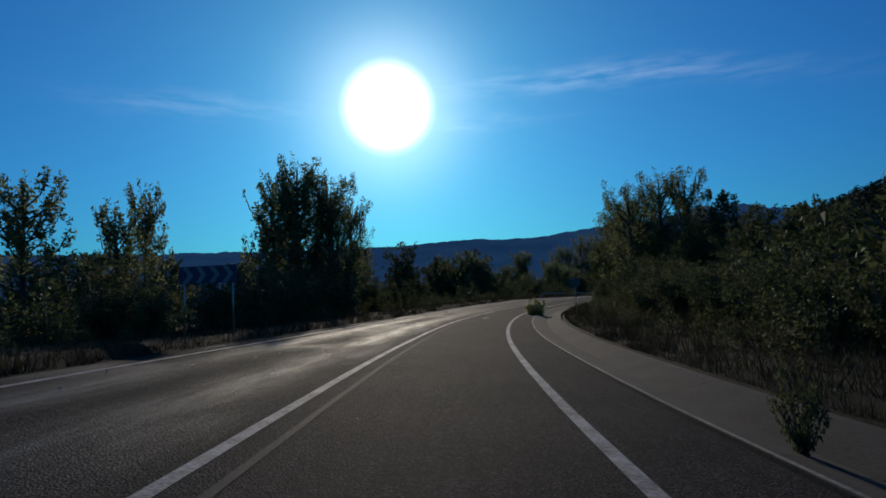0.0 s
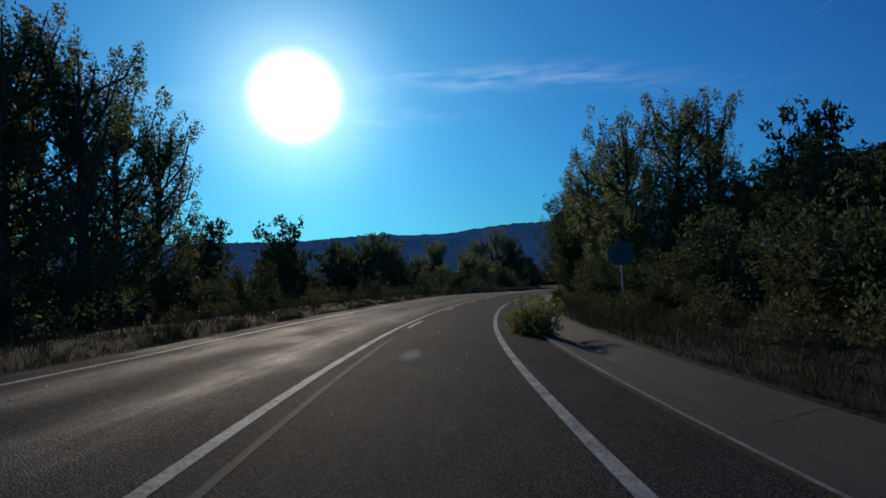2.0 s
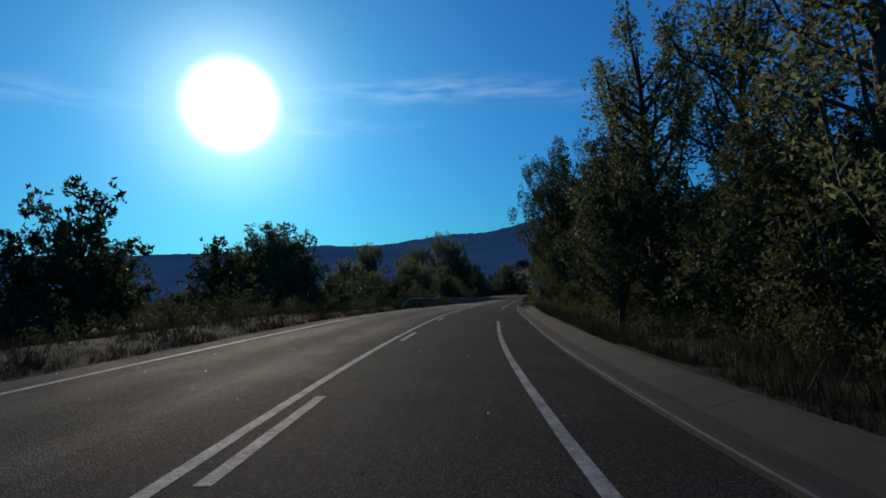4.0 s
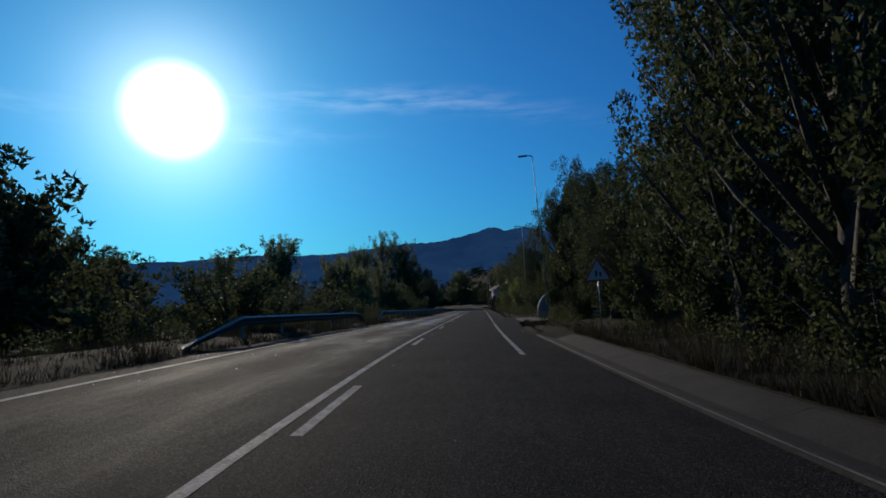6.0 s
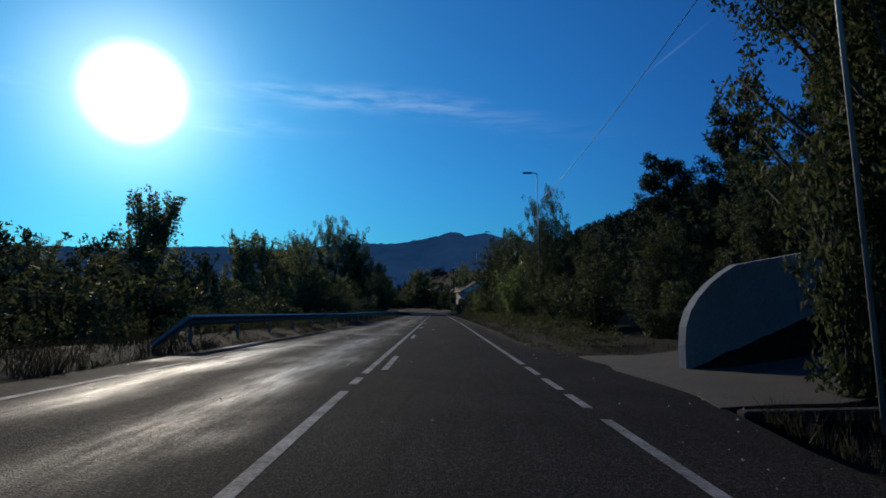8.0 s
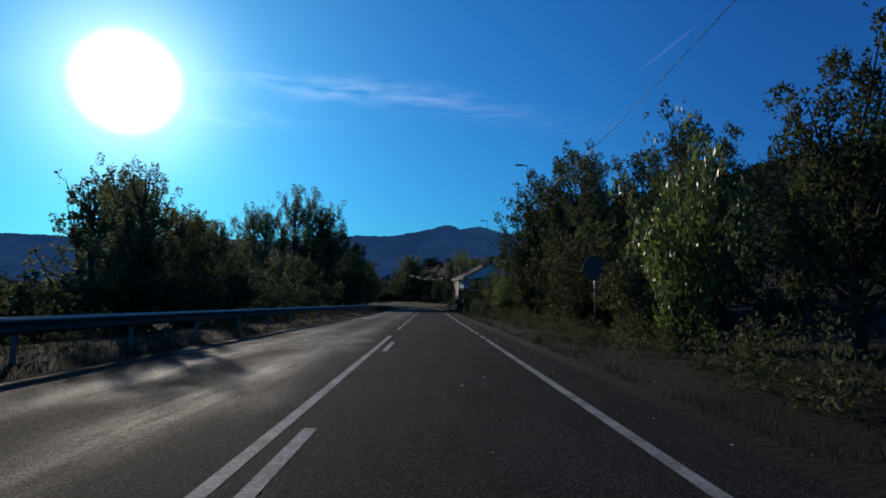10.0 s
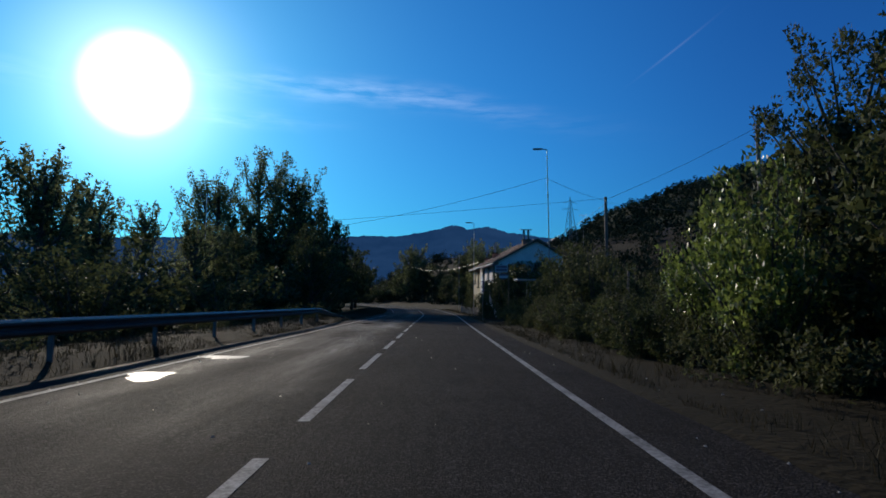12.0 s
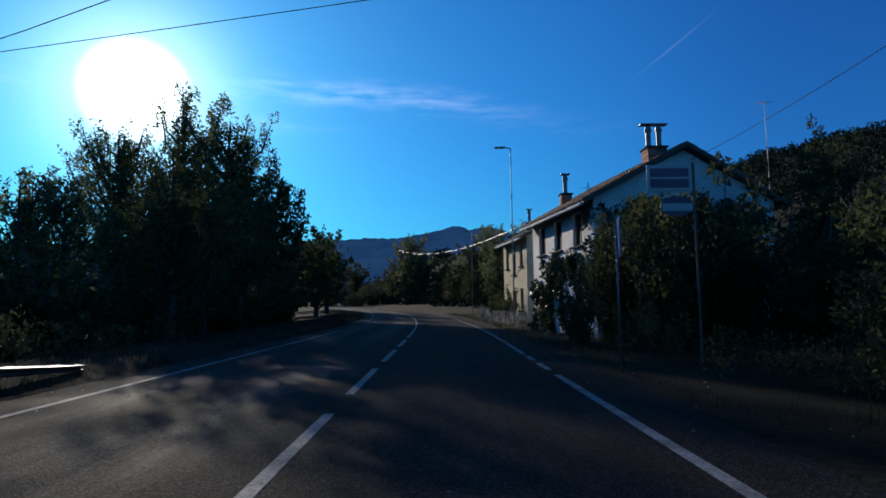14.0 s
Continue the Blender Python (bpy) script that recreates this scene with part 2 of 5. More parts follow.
    coarse.inputs["Scale"].default_value, coarse.inputs["Detail"].default_value = 14.0, 6.0
    l.new(geo.outputs["Position"], coarse.inputs["Vector"])
    bp = n.new("ShaderNodeBump")
    bp.inputs["Distance"].default_value = 0.012
    l.new(mth("MULTIPLY_ADD", smooth, -0.08, 0.78), bp.inputs["Strength"])
    l.new(mth("MULTIPLY_ADD", coarse.outputs[0], 1.2, grit.outputs[0]), bp.inputs["Height"])
    l.new(bp.outputs[0], b.inputs["Normal"])
    return m


ASPHALT = asphalt_material()
PAINT = material("road_paint", (0.045, 0.045, 0.045), (0.36, 0.36, 0.35), 0.8, 2.2, 26.0, 0.3, spec=0.12)
OIL = material("oil_stain", (0.009, 0.009, 0.009), (0.020, 0.020, 0.020), 0.9, 2.0, 30.0, 0.4, spec=0.05)
TAR = material("tar_patch", (0.004, 0.004, 0.004), (0.009, 0.009, 0.009), 1.0, 2.0, 40.0, 0.4, spec=0.0)
GLOSSY = material("smooth_asphalt", (0.03, 0.03, 0.03), (0.06, 0.06, 0.06), 0.52, 2.0, 40.0, 0.2, spec=0.6)
CONCRETE = material("concrete", (0.020, 0.018, 0.016), (0.056, 0.050, 0.043), 0.95, 1.2, 25.0, 0.5, spec=0.15)
EARTH = material("earth_and_grass", (0.006, 0.006, 0.003), (0.028, 0.022, 0.012), 1.0, 0.35, 9.0, 0.9, spec=0.1)
GRASS = material("grass", (0.014, 0.015, 0.006), (0.056, 0.045, 0.021), 0.9, 0.5, 6.0, 0.0, translucent=0.25, island=0.9)
LEAF_POPLAR = material("poplar_leaf", (0.076, 0.092, 0.040), (0.215, 0.232, 0.105), 0.7, 0.6, 5.0, 0.0, translucent=0.6, island=0.9, spec=0.2)
LEAF_DARK = material("oak_leaf", (0.029, 0.040, 0.016), (0.092, 0.106, 0.041), 0.7, 0.6, 5.0, 0.0, translucent=0.42, island=0.9, spec=0.2)
LEAF_OLIVE = material("olive_leaf", (0.036, 0.044, 0.018), (0.105, 0.112, 0.046), 0.7, 0.6, 5.0, 0.0, translucent=0.40, island=0.9, spec=0.2)
LEAF_SHRUB = material("shrub_leaf", (0.075, 0.098, 0.018), (0.215, 0.225, 0.042), 0.42, 0.8, 6.0, 0.0, translucent=0.5, island=0.9)
LEAF_BRIGHT = material("young_leaf", (0.070, 0.105, 0.024), (0.195, 0.250, 0.060), 0.36, 0.8, 6.0, 0.0, translucent=0.45, island=0.9)
LEAF_PINE = material("pine_needle", (0.016, 0.026, 0.014), (0.042, 0.058, 0.026), 0.7, 0.6, 6.0, 0.0, translucent=0.25, island=0.9, spec=0.2)
BARK = material("bark", (0.035, 0.030, 0.024), (0.11, 0.095, 0.075), 0.9, 3.0, 22.0, 0.8)
STEEL = material("galvanised_steel", (0.24, 0.245, 0.25), (0.40, 0.405, 0.41), 0.45, 1.5, 30.0, 0.1, metal=0.9)
POLE_ZINC = material("dull_zinc", (0.30, 0.305, 0.31), (0.48, 0.485, 0.49), 0.5, 1.5, 30.0, 0.1, metal=0.35)
STEEL_DARK = material("weathered_steel", (0.13, 0.135, 0.14), (0.26, 0.265, 0.27), 0.55, 1.5, 30.0, 0.1, metal=0.8)
TIMBER = material("weathered_timber", (0.07, 0.055, 0.04), (0.17, 0.14, 0.11), 0.85, 2.0, 30.0, 0.5)
DRIVE = material("packed_earth", (0.020, 0.016, 0.012), (0.056, 0.044, 0.032), 0.95, 0.9, 14.0, 0.8)
BLACK = material("black_plastic", (0.012, 0.012, 0.013), (0.03, 0.03, 0.032), 0.5, 2.0, 20.0, 0.1)
SIGN_WHITE = material("sign_white", (0.36, 0.36, 0.36), (0.55, 0.55, 0.55), 0.35, 3.0, 30.0, 0.05)
# white of the round signs, darkened for their shaded faces
SIGN_DULL = material("sign_white_shaded", (0.055, 0.06, 0.07), (0.10, 0.105, 0.12), 0.6, 3.0, 30.0, 0.05)
OLD_PAINT = material("worn_old_paint", (0.018, 0.018, 0.018), (0.040, 0.040, 0.039), 0.9, 1.6, 22.0, 0.3, spec=0.12)
# entrance wall's white plaster, with its shade put into the darker colour
WALL_GREY = material("shaded_plaster", (0.20, 0.20, 0.205), (0.34, 0.335, 0.33), 0.85, 0.9, 12.0, 0.35)
SIGN_RED = material("sign_red", (0.28, 0.02, 0.02), (0.42, 0.04, 0.03), 0.35, 3.0, 30.0, 0.05)
CHEVRON_GREY = material("chevron_grey", (0.13, 0.14, 0.16), (0.22, 0.23, 0.26), 0.6, 3.0, 30.0, 0.05)
CHEVRON_BLUE = material("chevron_blue", (0.012, 0.02, 0.06), (0.025, 0.035, 0.09), 0.6, 3.0, 30.0, 0.05)
RAIL = material("weathered_zinc", (0.045, 0.045, 0.045), (0.11, 0.11, 0.11), 0.46, 1.5, 30.0, 0.1, metal=0.2, spec=0.4)
IVY = material("ivy_leaf", (0.018, 0.030, 0.012), (0.055, 0.075, 0.026), 0.5, 0.8, 6.0, 0.0, translucent=0.2, island=0.9)
KERB = material("kerb_concrete", (0.030, 0.028, 0.026), (0.20, 0.19, 0.17), 0.85, 1.4, 18.0, 0.4, spec=0.3)
SIGN_BLUE = material("sign_blue", (0.02, 0.05, 0.25), (0.04, 0.09, 0.38), 0.35, 3.0, 30.0, 0.05)
SIGN_BROWN = material("sign_purple", (0.10, 0.05, 0.09), (0.20, 0.11, 0.17), 0.5, 3.0, 30.0, 0.05)
SIGN_BACK = material("sign_back", (0.22, 0.22, 0.23), (0.34, 0.34, 0.35), 0.5, 3.0, 30.0, 0.05, metal=0.5)
PLASTER_WHITE = material("white_plaster", (0.50, 0.50, 0.50), (0.78, 0.77, 0.75), 0.8, 1.0, 14.0, 0.3)
PLASTER_CREAM = material("cream_plaster", (0.42, 0.35, 0.22), (0.62, 0.54, 0.36), 0.85, 0.8, 14.0, 0.3)
ROOF_TILE = material("clay_tile", (0.12, 0.055, 0.035), (0.30, 0.14, 0.085), 0.85, 1.5, 18.0, 0.5, island=0.8)
BRICK = material("chimney_brick", (0.22, 0.09, 0.06), (0.40, 0.19, 0.13), 0.85, 3.0, 25.0, 0.5, island=0.6)
STONE = material("field_stone", (0.17, 0.15, 0.12), (0.38, 0.34, 0.28), 0.9, 1.5, 18.0, 0.7, island=1.0)
DARK_WOOD = material("dark_wood", (0.05, 0.035, 0.025), (0.12, 0.08, 0.055), 0.6, 3.0, 30.0, 0.3)
GLASS = material("window_glass", (0.015, 0.017, 0.02), (0.03, 0.033, 0.036), 0.08, 1.0, 4.0, 0.0)
FAR_FOREST = material("far_forest", (0.011, 0.018, 0.012), (0.036, 0.048, 0.024), 0.95, 0.02, 0.12, 0.0, translucent=0.06, island=0.5, spec=0.08)
# near-black range; its emission stands in for the blue haze
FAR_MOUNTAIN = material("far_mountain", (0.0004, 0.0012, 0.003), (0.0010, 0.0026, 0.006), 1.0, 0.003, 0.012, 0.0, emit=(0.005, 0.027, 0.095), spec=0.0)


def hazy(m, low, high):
    """Air haze painted on as emission: a bluish glow that varies over the slopes."""
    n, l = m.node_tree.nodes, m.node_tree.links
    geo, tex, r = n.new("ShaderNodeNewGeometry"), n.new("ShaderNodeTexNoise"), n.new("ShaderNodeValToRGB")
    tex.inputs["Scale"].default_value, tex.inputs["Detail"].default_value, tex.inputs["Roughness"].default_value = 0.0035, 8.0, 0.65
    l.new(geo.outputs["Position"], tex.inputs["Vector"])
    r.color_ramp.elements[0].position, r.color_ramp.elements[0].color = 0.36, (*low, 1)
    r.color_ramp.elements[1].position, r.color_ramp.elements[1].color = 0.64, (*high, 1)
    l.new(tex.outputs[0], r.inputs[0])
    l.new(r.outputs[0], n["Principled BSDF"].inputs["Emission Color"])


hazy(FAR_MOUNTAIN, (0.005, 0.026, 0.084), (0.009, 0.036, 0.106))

# ---- building helpers ----
def link(name, me, mat, parent=None, label=""):
    if mat is not None:
        me.materials.append(mat)
    ob = new(name, me)
    if parent is not None:
        ob.parent = parent
    if label:
        ob["label"] = label
    return ob


def part(name, bm, mat, parent=None, label="", smooth=False):
    me = bpy.data.meshes.new(name)
    bm.to_mesh(me)
    bm.free()
    if smooth:
        me.polygons.foreach_set("use_smooth", [True] * len(me.polygons))
    return link(name, me, mat, parent, label)


def arrays(name, verts, faces, mat, parent=None, label="", smooth=False):
    me = bpy.data.meshes.new(name)
    me.from_pydata([tuple(map(float, v)) for v in verts], [], [tuple(map(int, f)) for f in faces])
    me.update()
    if smooth:
        me.polygons.foreach_set("use_smooth", [True] * len(me.polygons))
    return link(name, me, mat, parent, label)


def empty(name, x, y, z, turn=0, label="", category="", group="", kind=""):
    ob = new(name)
    ob.matrix_world = pose(x, y, z, 0, 0, turn)
    return tagged(ob, label, category, group, kind)


def box(bm, cx, cy, cz, sx, sy, sz, bevel=0.0, m=None):
    r = bmesh.ops.create_cube(bm, size=1.0)
    for v in r["verts"]:
        v.co = Vector((cx + v.co.x * sx, cy + v.co.y * sy, cz + v.co.z * sz))
        if m is not None:
            v.co = m @ v.co
    if bevel:
        edges = list({e for v in r["verts"] for e in v.link_edges})
        bmesh.ops.bevel(bm, geom=edges, offset=bevel, segments=1, affect="EDGES")
    return bm


def tube(bm, points, radii, sides=8, cap=True):
    """A tapered tube along points."""
    pts = [Vector(p) for p in points]
    rings = []
    side = None
    for i, p in enumerate(pts):
        d = (pts[min(i + 1, len(pts) - 1)] - pts[max(i - 1, 0)]).normalized()
        if side is None:
            side = d.cross(Vector((1, 0, 0)) if abs(d.x) < 0.8 else Vector((0, 1, 0))).normalized()
        side = (side - d * side.dot(d)).normalized()
        other = d.cross(side)
        rings.append([bm.verts.new(p + (side * math.cos(2 * math.pi * k / sides) + other * math.sin(2 * math.pi * k / sides)) * radii[i]) for k in range(sides)])
    for a, b in zip(rings, rings[1:]):
        for k in range(sides):
            bm.faces.new((a[k], a[(k + 1) % sides], b[(k + 1) % sides], b[k]))
    if cap:
        bm.faces.new(rings[0][::-1])
        bm.faces.new(rings[-1])
    return bm


# ---- the road's line and the lie of the land ----
LINE_Y = (-170, -130, -110, -90, -80, -70.6, -60, -52.5, -45, -36.5, -30, -22.6, -10, 0, 6.7, 13.5, 23.4, 35, 50, 160, 175, 194, 210, 225, 245, 271, 300, 340, 400)
LINE_X = (74, 47, 35, 24.9, 20.2, 16.09, 12.3, 9.68, 7.81, 5.78, 4.81, 3.78, 2.19, 1.58, 1.14, 0.5, 0.26, 0.08, 0.07, -0.04, 0.03, -0.64, -2.0, -3.98, -8.5, -16, -26, -42, -70)
_ys = np.arange(-240.0, 460.0, 1.0)
_xs = np.interp(_ys, LINE_Y, LINE_X)
for _ in range(3):
    _xs[6:-6] = np.convolve(_xs, np.ones(13) / 13, "valid")
_slope = np.gradient(_xs)


def line_x(y):
    return np.interp(y, _ys, _xs)


def lean(y):
    """Tangent of the road's crossfall: the curve is banked to the right."""
    return np.tan(np.radians(np.interp(y, (-73, -40, -20, 3, 19, 27, 35, 42, 85), (3.00, 1.25, 2.45, 3.94, 3.10, 2.81, 2.48, 2.10, 0.00))))


def rise(y):
    return np.interp(y, (-210, -110, -73, -68, -62, -57, -51, -40, -10, 30, 80, 190, 250, 330, 420), (-0.50, 0.30, -0.04, -0.12, -0.18, -0.23, -0.24, -0.22, -0.13, 0.04, 0.04, -0.05, 0.38, 1.6, 3.0))


def asphalt_right(y):
    return np.interp(y, (-70, -45, -30, -20, -7, 7, 18, 25, 36, 48, 52, 58, 63), (3.92, 3.86, 3.94, 4.1, 4.5, 4.8, 4.74, 4.72, 4.6, 4.9, 5.5, 5.4, 4.3))


def road_z(d, y):
    return -lean(y) * (np.clip(d, -7.5, 7.5) - 1.7) + rise(y)


def place(d, y):
    """World x and y of a point d metres right of the centre line."""
    s = np.interp(y, _ys, _slope)
    c = 1.0 / np.sqrt(1 + s * s)
    return line_x(y) + d * c, y - d * s * c


def land(d, y):
    z = road_z(d, y)
    right = np.clip(d - 7.0, 0, None)
    z = z + 0.09 * np.clip(right, 0, 14) + 0.20 * np.clip(right - 14, 0, 40) + 0.30 * np.clip(right - 27, 0, 40)
    left = np.clip(-d - 5.0, 0, None)
    z = z + 0.16 * np.clip(left / 0.6, 0, 1) - 0.10 * np.clip(left - 2.5, 0, 16)
    return z


def offset_of(x, y):
    s = np.interp(y, _ys, _slope)
    return (x - line_x(y)) / np.sqrt(1 + s * s)


def ground_z(x, y):
    """Height of the ground at a place."""
    d = offset_of(x, y)
    s = np.interp(y, _ys, _slope)
    yy = y + d * s / np.sqrt(1 + s * s)
    d = offset_of(x, yy) * 0.5 + d * 0.5
    z = float(land(d, yy))
    return z + float(0.10 * noise.noise(Vector((x * 0.22, y * 0.22, 0)))) * min(1.0, max(0.0, (abs(d) - 6) / 3))


def strip(name, d0, d1, y0, y1, mat, lift, parent=None, label="", step=2.0, across=1, uv=False):
    """A ribbon that follows the road between two offsets."""
    n = max(2, int(round((y1 - y0) / step)) + 1)
    verts, faces, flat = [], [], []
    for y in np.linspace(y0, y1, n):
        for k in range(across + 1):
            f = k / across
            d = (d0(y) if callable(d0) else d0) * (1 - f) + (d1(y) if callable(d1) else d1) * f
            px, py = place(d, y)
            verts.append((px, py, road_z(d, y) + lift))
            flat.append((d, y))
    w = across + 1
    for i in range(n - 1):
        for k in range(across):
            a = i * w + k
            faces.append((a, a + 1, a + w + 1, a + w))
    ob = arrays(name, verts, faces, mat, parent, label)
    if uv:
        layer = ob.data.uv_layers.new(name="road")
        for loop in ob.data.loops:
            layer.data[loop.index].uv = flat[loop.vertex_index]
    return ob


# ---- ground: one sheet to the horizon ----
def build_ground():
    ys = np.concatenate([[-2600, -1500, -800, -400], np.arange(-230, 440, 2.0), [480, 560, 700, 1000, 1600, 2600, 4200]])
    ds = np.concatenate([[-3000, -1400, -700, -350, -180, -110, -75], np.arange(-55, -20, 3.5), np.arange(-20, -5.2, 0.8), [-5.0, -4.82, -4.7], np.linspace(-4, 3.7, 5),
                         np.arange(4.4, 9, 0.4), np.arange(9, 24, 1.0), np.arange(24, 60, 4.0), [75, 110, 180, 350, 700, 1400, 3000]])
    verts, faces = [], []
    for y in ys:
        yc = float(np.clip(y, -230, 430))
        edge = float(asphalt_right(yc))
        for d in ds:
            px, py = place(float(np.clip(d, -75, 75)), yc)
            px += d - float(np.clip(d, -75, 75))
            py += y - yc
            z = float(land(d, yc))
            if -4.8 < d < edge + 0.05:
                z -= 0.12
            elif edge < d < edge + 1.55 and yc < 36:
                z -= 0.32
            elif 5.0 < d < 7.6 and 44 < y < 50.3:
                z -= 0.4
            else:
                a = min(1.0, max(0.0, (abs(d) - 5.5) / 4))
                z += 0.12 * a * noise.noise(Vector((px * 0.22, py * 0.22, 0))) + 0.03 * noise.noise(Vector((px * 1.3, py * 1.3, 4)))
            verts.append((px, py, z))
    w = len(ds)
    for i in range(len(ys) - 1):
        for k in range(w - 1):
            a = i * w + k
            faces.append((a, a + 1, a + w + 1, a + w))
    tagged(arrays("ground", verts, faces, EARTH, smooth=True), "dry grass and bare earth beside the road", "ground", kind="structure")


build_ground()

# ---- road, gutter and painted lines ----
road = strip("road", -4.75, asphalt_right, -200, 420, ASPHALT, 0.0, across=14, uv=True)
tagged(road, "worn grey asphalt two-lane road with polished wheel tracks", "road", kind="structure")


def build_gutter():
    """A shallow concrete channel along the inside of the bend, cast in bays."""
    root = tagged(new("gutter"), "pale concrete roadside drainage channel cast in bays", "gutter", kind="structure")
    profile = ((0.0, -0.25), (0.0, 0.035), (0.14, 0.035), (0.75, -0.13), (1.35, 0.03), (1.5, 0.03), (1.5, -0.2))
    y = -118.0
    while y < 34.0:
        verts, faces = [], []
        for q in np.linspace(y, y + 3.985, 4):
            for d, z in profile:
                dd = float(asphalt_right(q)) + 0.01 + d
                px, py = place(dd, q)
                verts.append((px, py, float(road_z(dd, q)) + z))
        w = len(profile)
        for i in range(3):
            for k in range(w - 1):
                a = i * w + k
                faces.append((a, a + 1, a + w + 1, a + w))
        arrays("bay", verts, faces, CONCRETE, root)
        y += 4.0


build_gutter()
# lip drawn as a pale strip, for the light its edge catches
tagged(strip("kerb", lambda y: asphalt_right(y) + 0.02, lambda y: asphalt_right(y) + 0.065, -118, 34, KERB, 0.041), "worn lip of the concrete channel, painted pale as if lit", "kerb", kind="structure")


def right_line(y):
    return np.interp(y, (-60, -20, 20, 45, 100, 120, 140, 152, 170), (2.86, 2.95, 3.44, 3.39, 3.43, 3.34, 3.35, 3.40, 3.5))


def left_line(y):
    return np.interp(y, (-60, -20, 20, 60, 120, 170), (-4.07, -3.97, -4.1, -3.70, -3.86, -3.87))


def middle_line(y):
    return np.interp(y, (0, 40, 110, 150), (0.0, 0.12, 0.12, 0.03))


def marking(name, d, width, y0, y1, label):
    line = right_line if d > 3 else middle_line
    off = d - 3.47 if d > 3 else d
    if d < -3:
        line, off = left_line, 0.0
    ob = strip(name, lambda y: line(y) + off - width / 2, lambda y: line(y) + off + width / 2, y0, y1, PAINT, 0.005, step=1.5)
    return tagged(ob, label, "road marking", "road markings", "structure")


SOLID, BROKEN = "worn white solid line of the road", "short white painted dash on the road"
for d, name, spans in ((-3.85, "edge_line", ((-170, 52.5), (118.0, 176.0), (192.0, 400.0))), (3.47, "edge_line", ((-170, 4.0), (25.5, 49.4), (56.1, 96.9), (102.5, 156.0), (160.5, 400.0))),
                       (0.0, "centre_line", ((-170, 51.2), (53.6, 99.0), (171.0, 400.0)))):
    for a, b in spans:
        marking(name, d, 0.13, a, b, SOLID)
for d, spans in ((-3.85, ((53.4, 55.0), (55.7, 56.7), (57.3, 58.6))), (0.0, ((52.0, 52.9),)),
                 (3.47, ((50.2, 51.4), (51.9, 53.4), (54.0, 55.5), (97.6, 99.3), (100.3, 101.9), (156.8, 158.2), (158.8, 160.0)))):
    for a, b in spans:
        marking("line_dash", d, 0.13, a, b, BROKEN)
tagged(strip("old_line", lambda y: 0.31 + 0.0 * y, lambda y: 0.39 + 0.0 * y, -84, -37, OLD_PAINT, 0.005, step=1.5), "faint worn remains of an older painted line", "road marking", "road markings", "structure")
for k in range(0, 11):
    marking("centre_dash", 0.30, 0.13, 92.1 - 12.6 * k, 95.6 - 12.6 * k, "white dash beside the solid centre line")
for k in range(14):
    marking("centre_dash", 0.0, 0.13, 103.9 + 5 * k, 107.4 + 5 * k, "white dash of the broken centre line")


# ---- plants ----
def leaves(rng, spots, count, size, flat=0.35, diamond=False):
    """Small pointed leaves round the given clumps (x, y, z, rx, rz): vertices and faces."""
    spots = np.array(spots)
    vol = spots[:, 3] ** 2 * spots[:, 4]
    pick = rng.choice(len(spots), count, p=vol / vol.sum())
    s = spots[pick]
    way = rng.normal(size=(count, 3))
    way /= np.linalg.norm(way, axis=1, keepdims=True)
    far = rng.uniform(0.25, 1.0, (count, 1)) ** 0.55 * rng.uniform(0.85, 1.12, (count, 1))
    centre = s[:, :3] + way * far * np.stack([s[:, 3], s[:, 3], s[:, 4]], 1)
    axis = way * 0.5 + rng.normal(size=(count, 3)) * 0.6 + np.array([0, 0, 0.45])
    axis /= np.linalg.norm(axis, axis=1, keepdims=True)
    side = np.cross(axis, rng.normal(size=(count, 3)))
    side /= np.linalg.norm(side, axis=1, keepdims=True) + 1e-6
    length = size * rng.uniform(0.6, 1.35, (count, 1))
    a, b = axis * length, side * length * flat
    if not diamond:
        verts = np.stack([centre - a * 0.45 - b * 0.6, centre - a * 0.3 + b * 0.6, centre + a * 0.6], 1).reshape(-1, 3)
        return verts, np.arange(count * 3).reshape(-1, 3)
    verts = np.stack([centre - a * 0.5, centre + b * 0.5 - a * 0.05, centre + a * 0.5, centre - b * 0.5 - a * 0.05], 1).reshape(-1, 3)
    faces = np.arange(count * 4).reshape(-1, 4)
    return verts, faces


def leaf_mesh(name, verts, faces, mat):
    me = bpy.data.meshes.new(name)
    me.vertices.add(len(verts))
    me.vertices.foreach_set("co", verts.astype(np.float32).ravel())
    me.loops.add(faces.size)
    me.loops.foreach_set("vertex_index", faces.astype(np.int32).ravel())
    me.polygons.add(len(faces))
    k = faces.shape[1]
    me.polygons.foreach_set("loop_start", np.arange(0, faces.size, k, dtype=np.int32))
    me.update(calc_edges=True)
    me.validate()
    me.materials.append(mat)
    return me


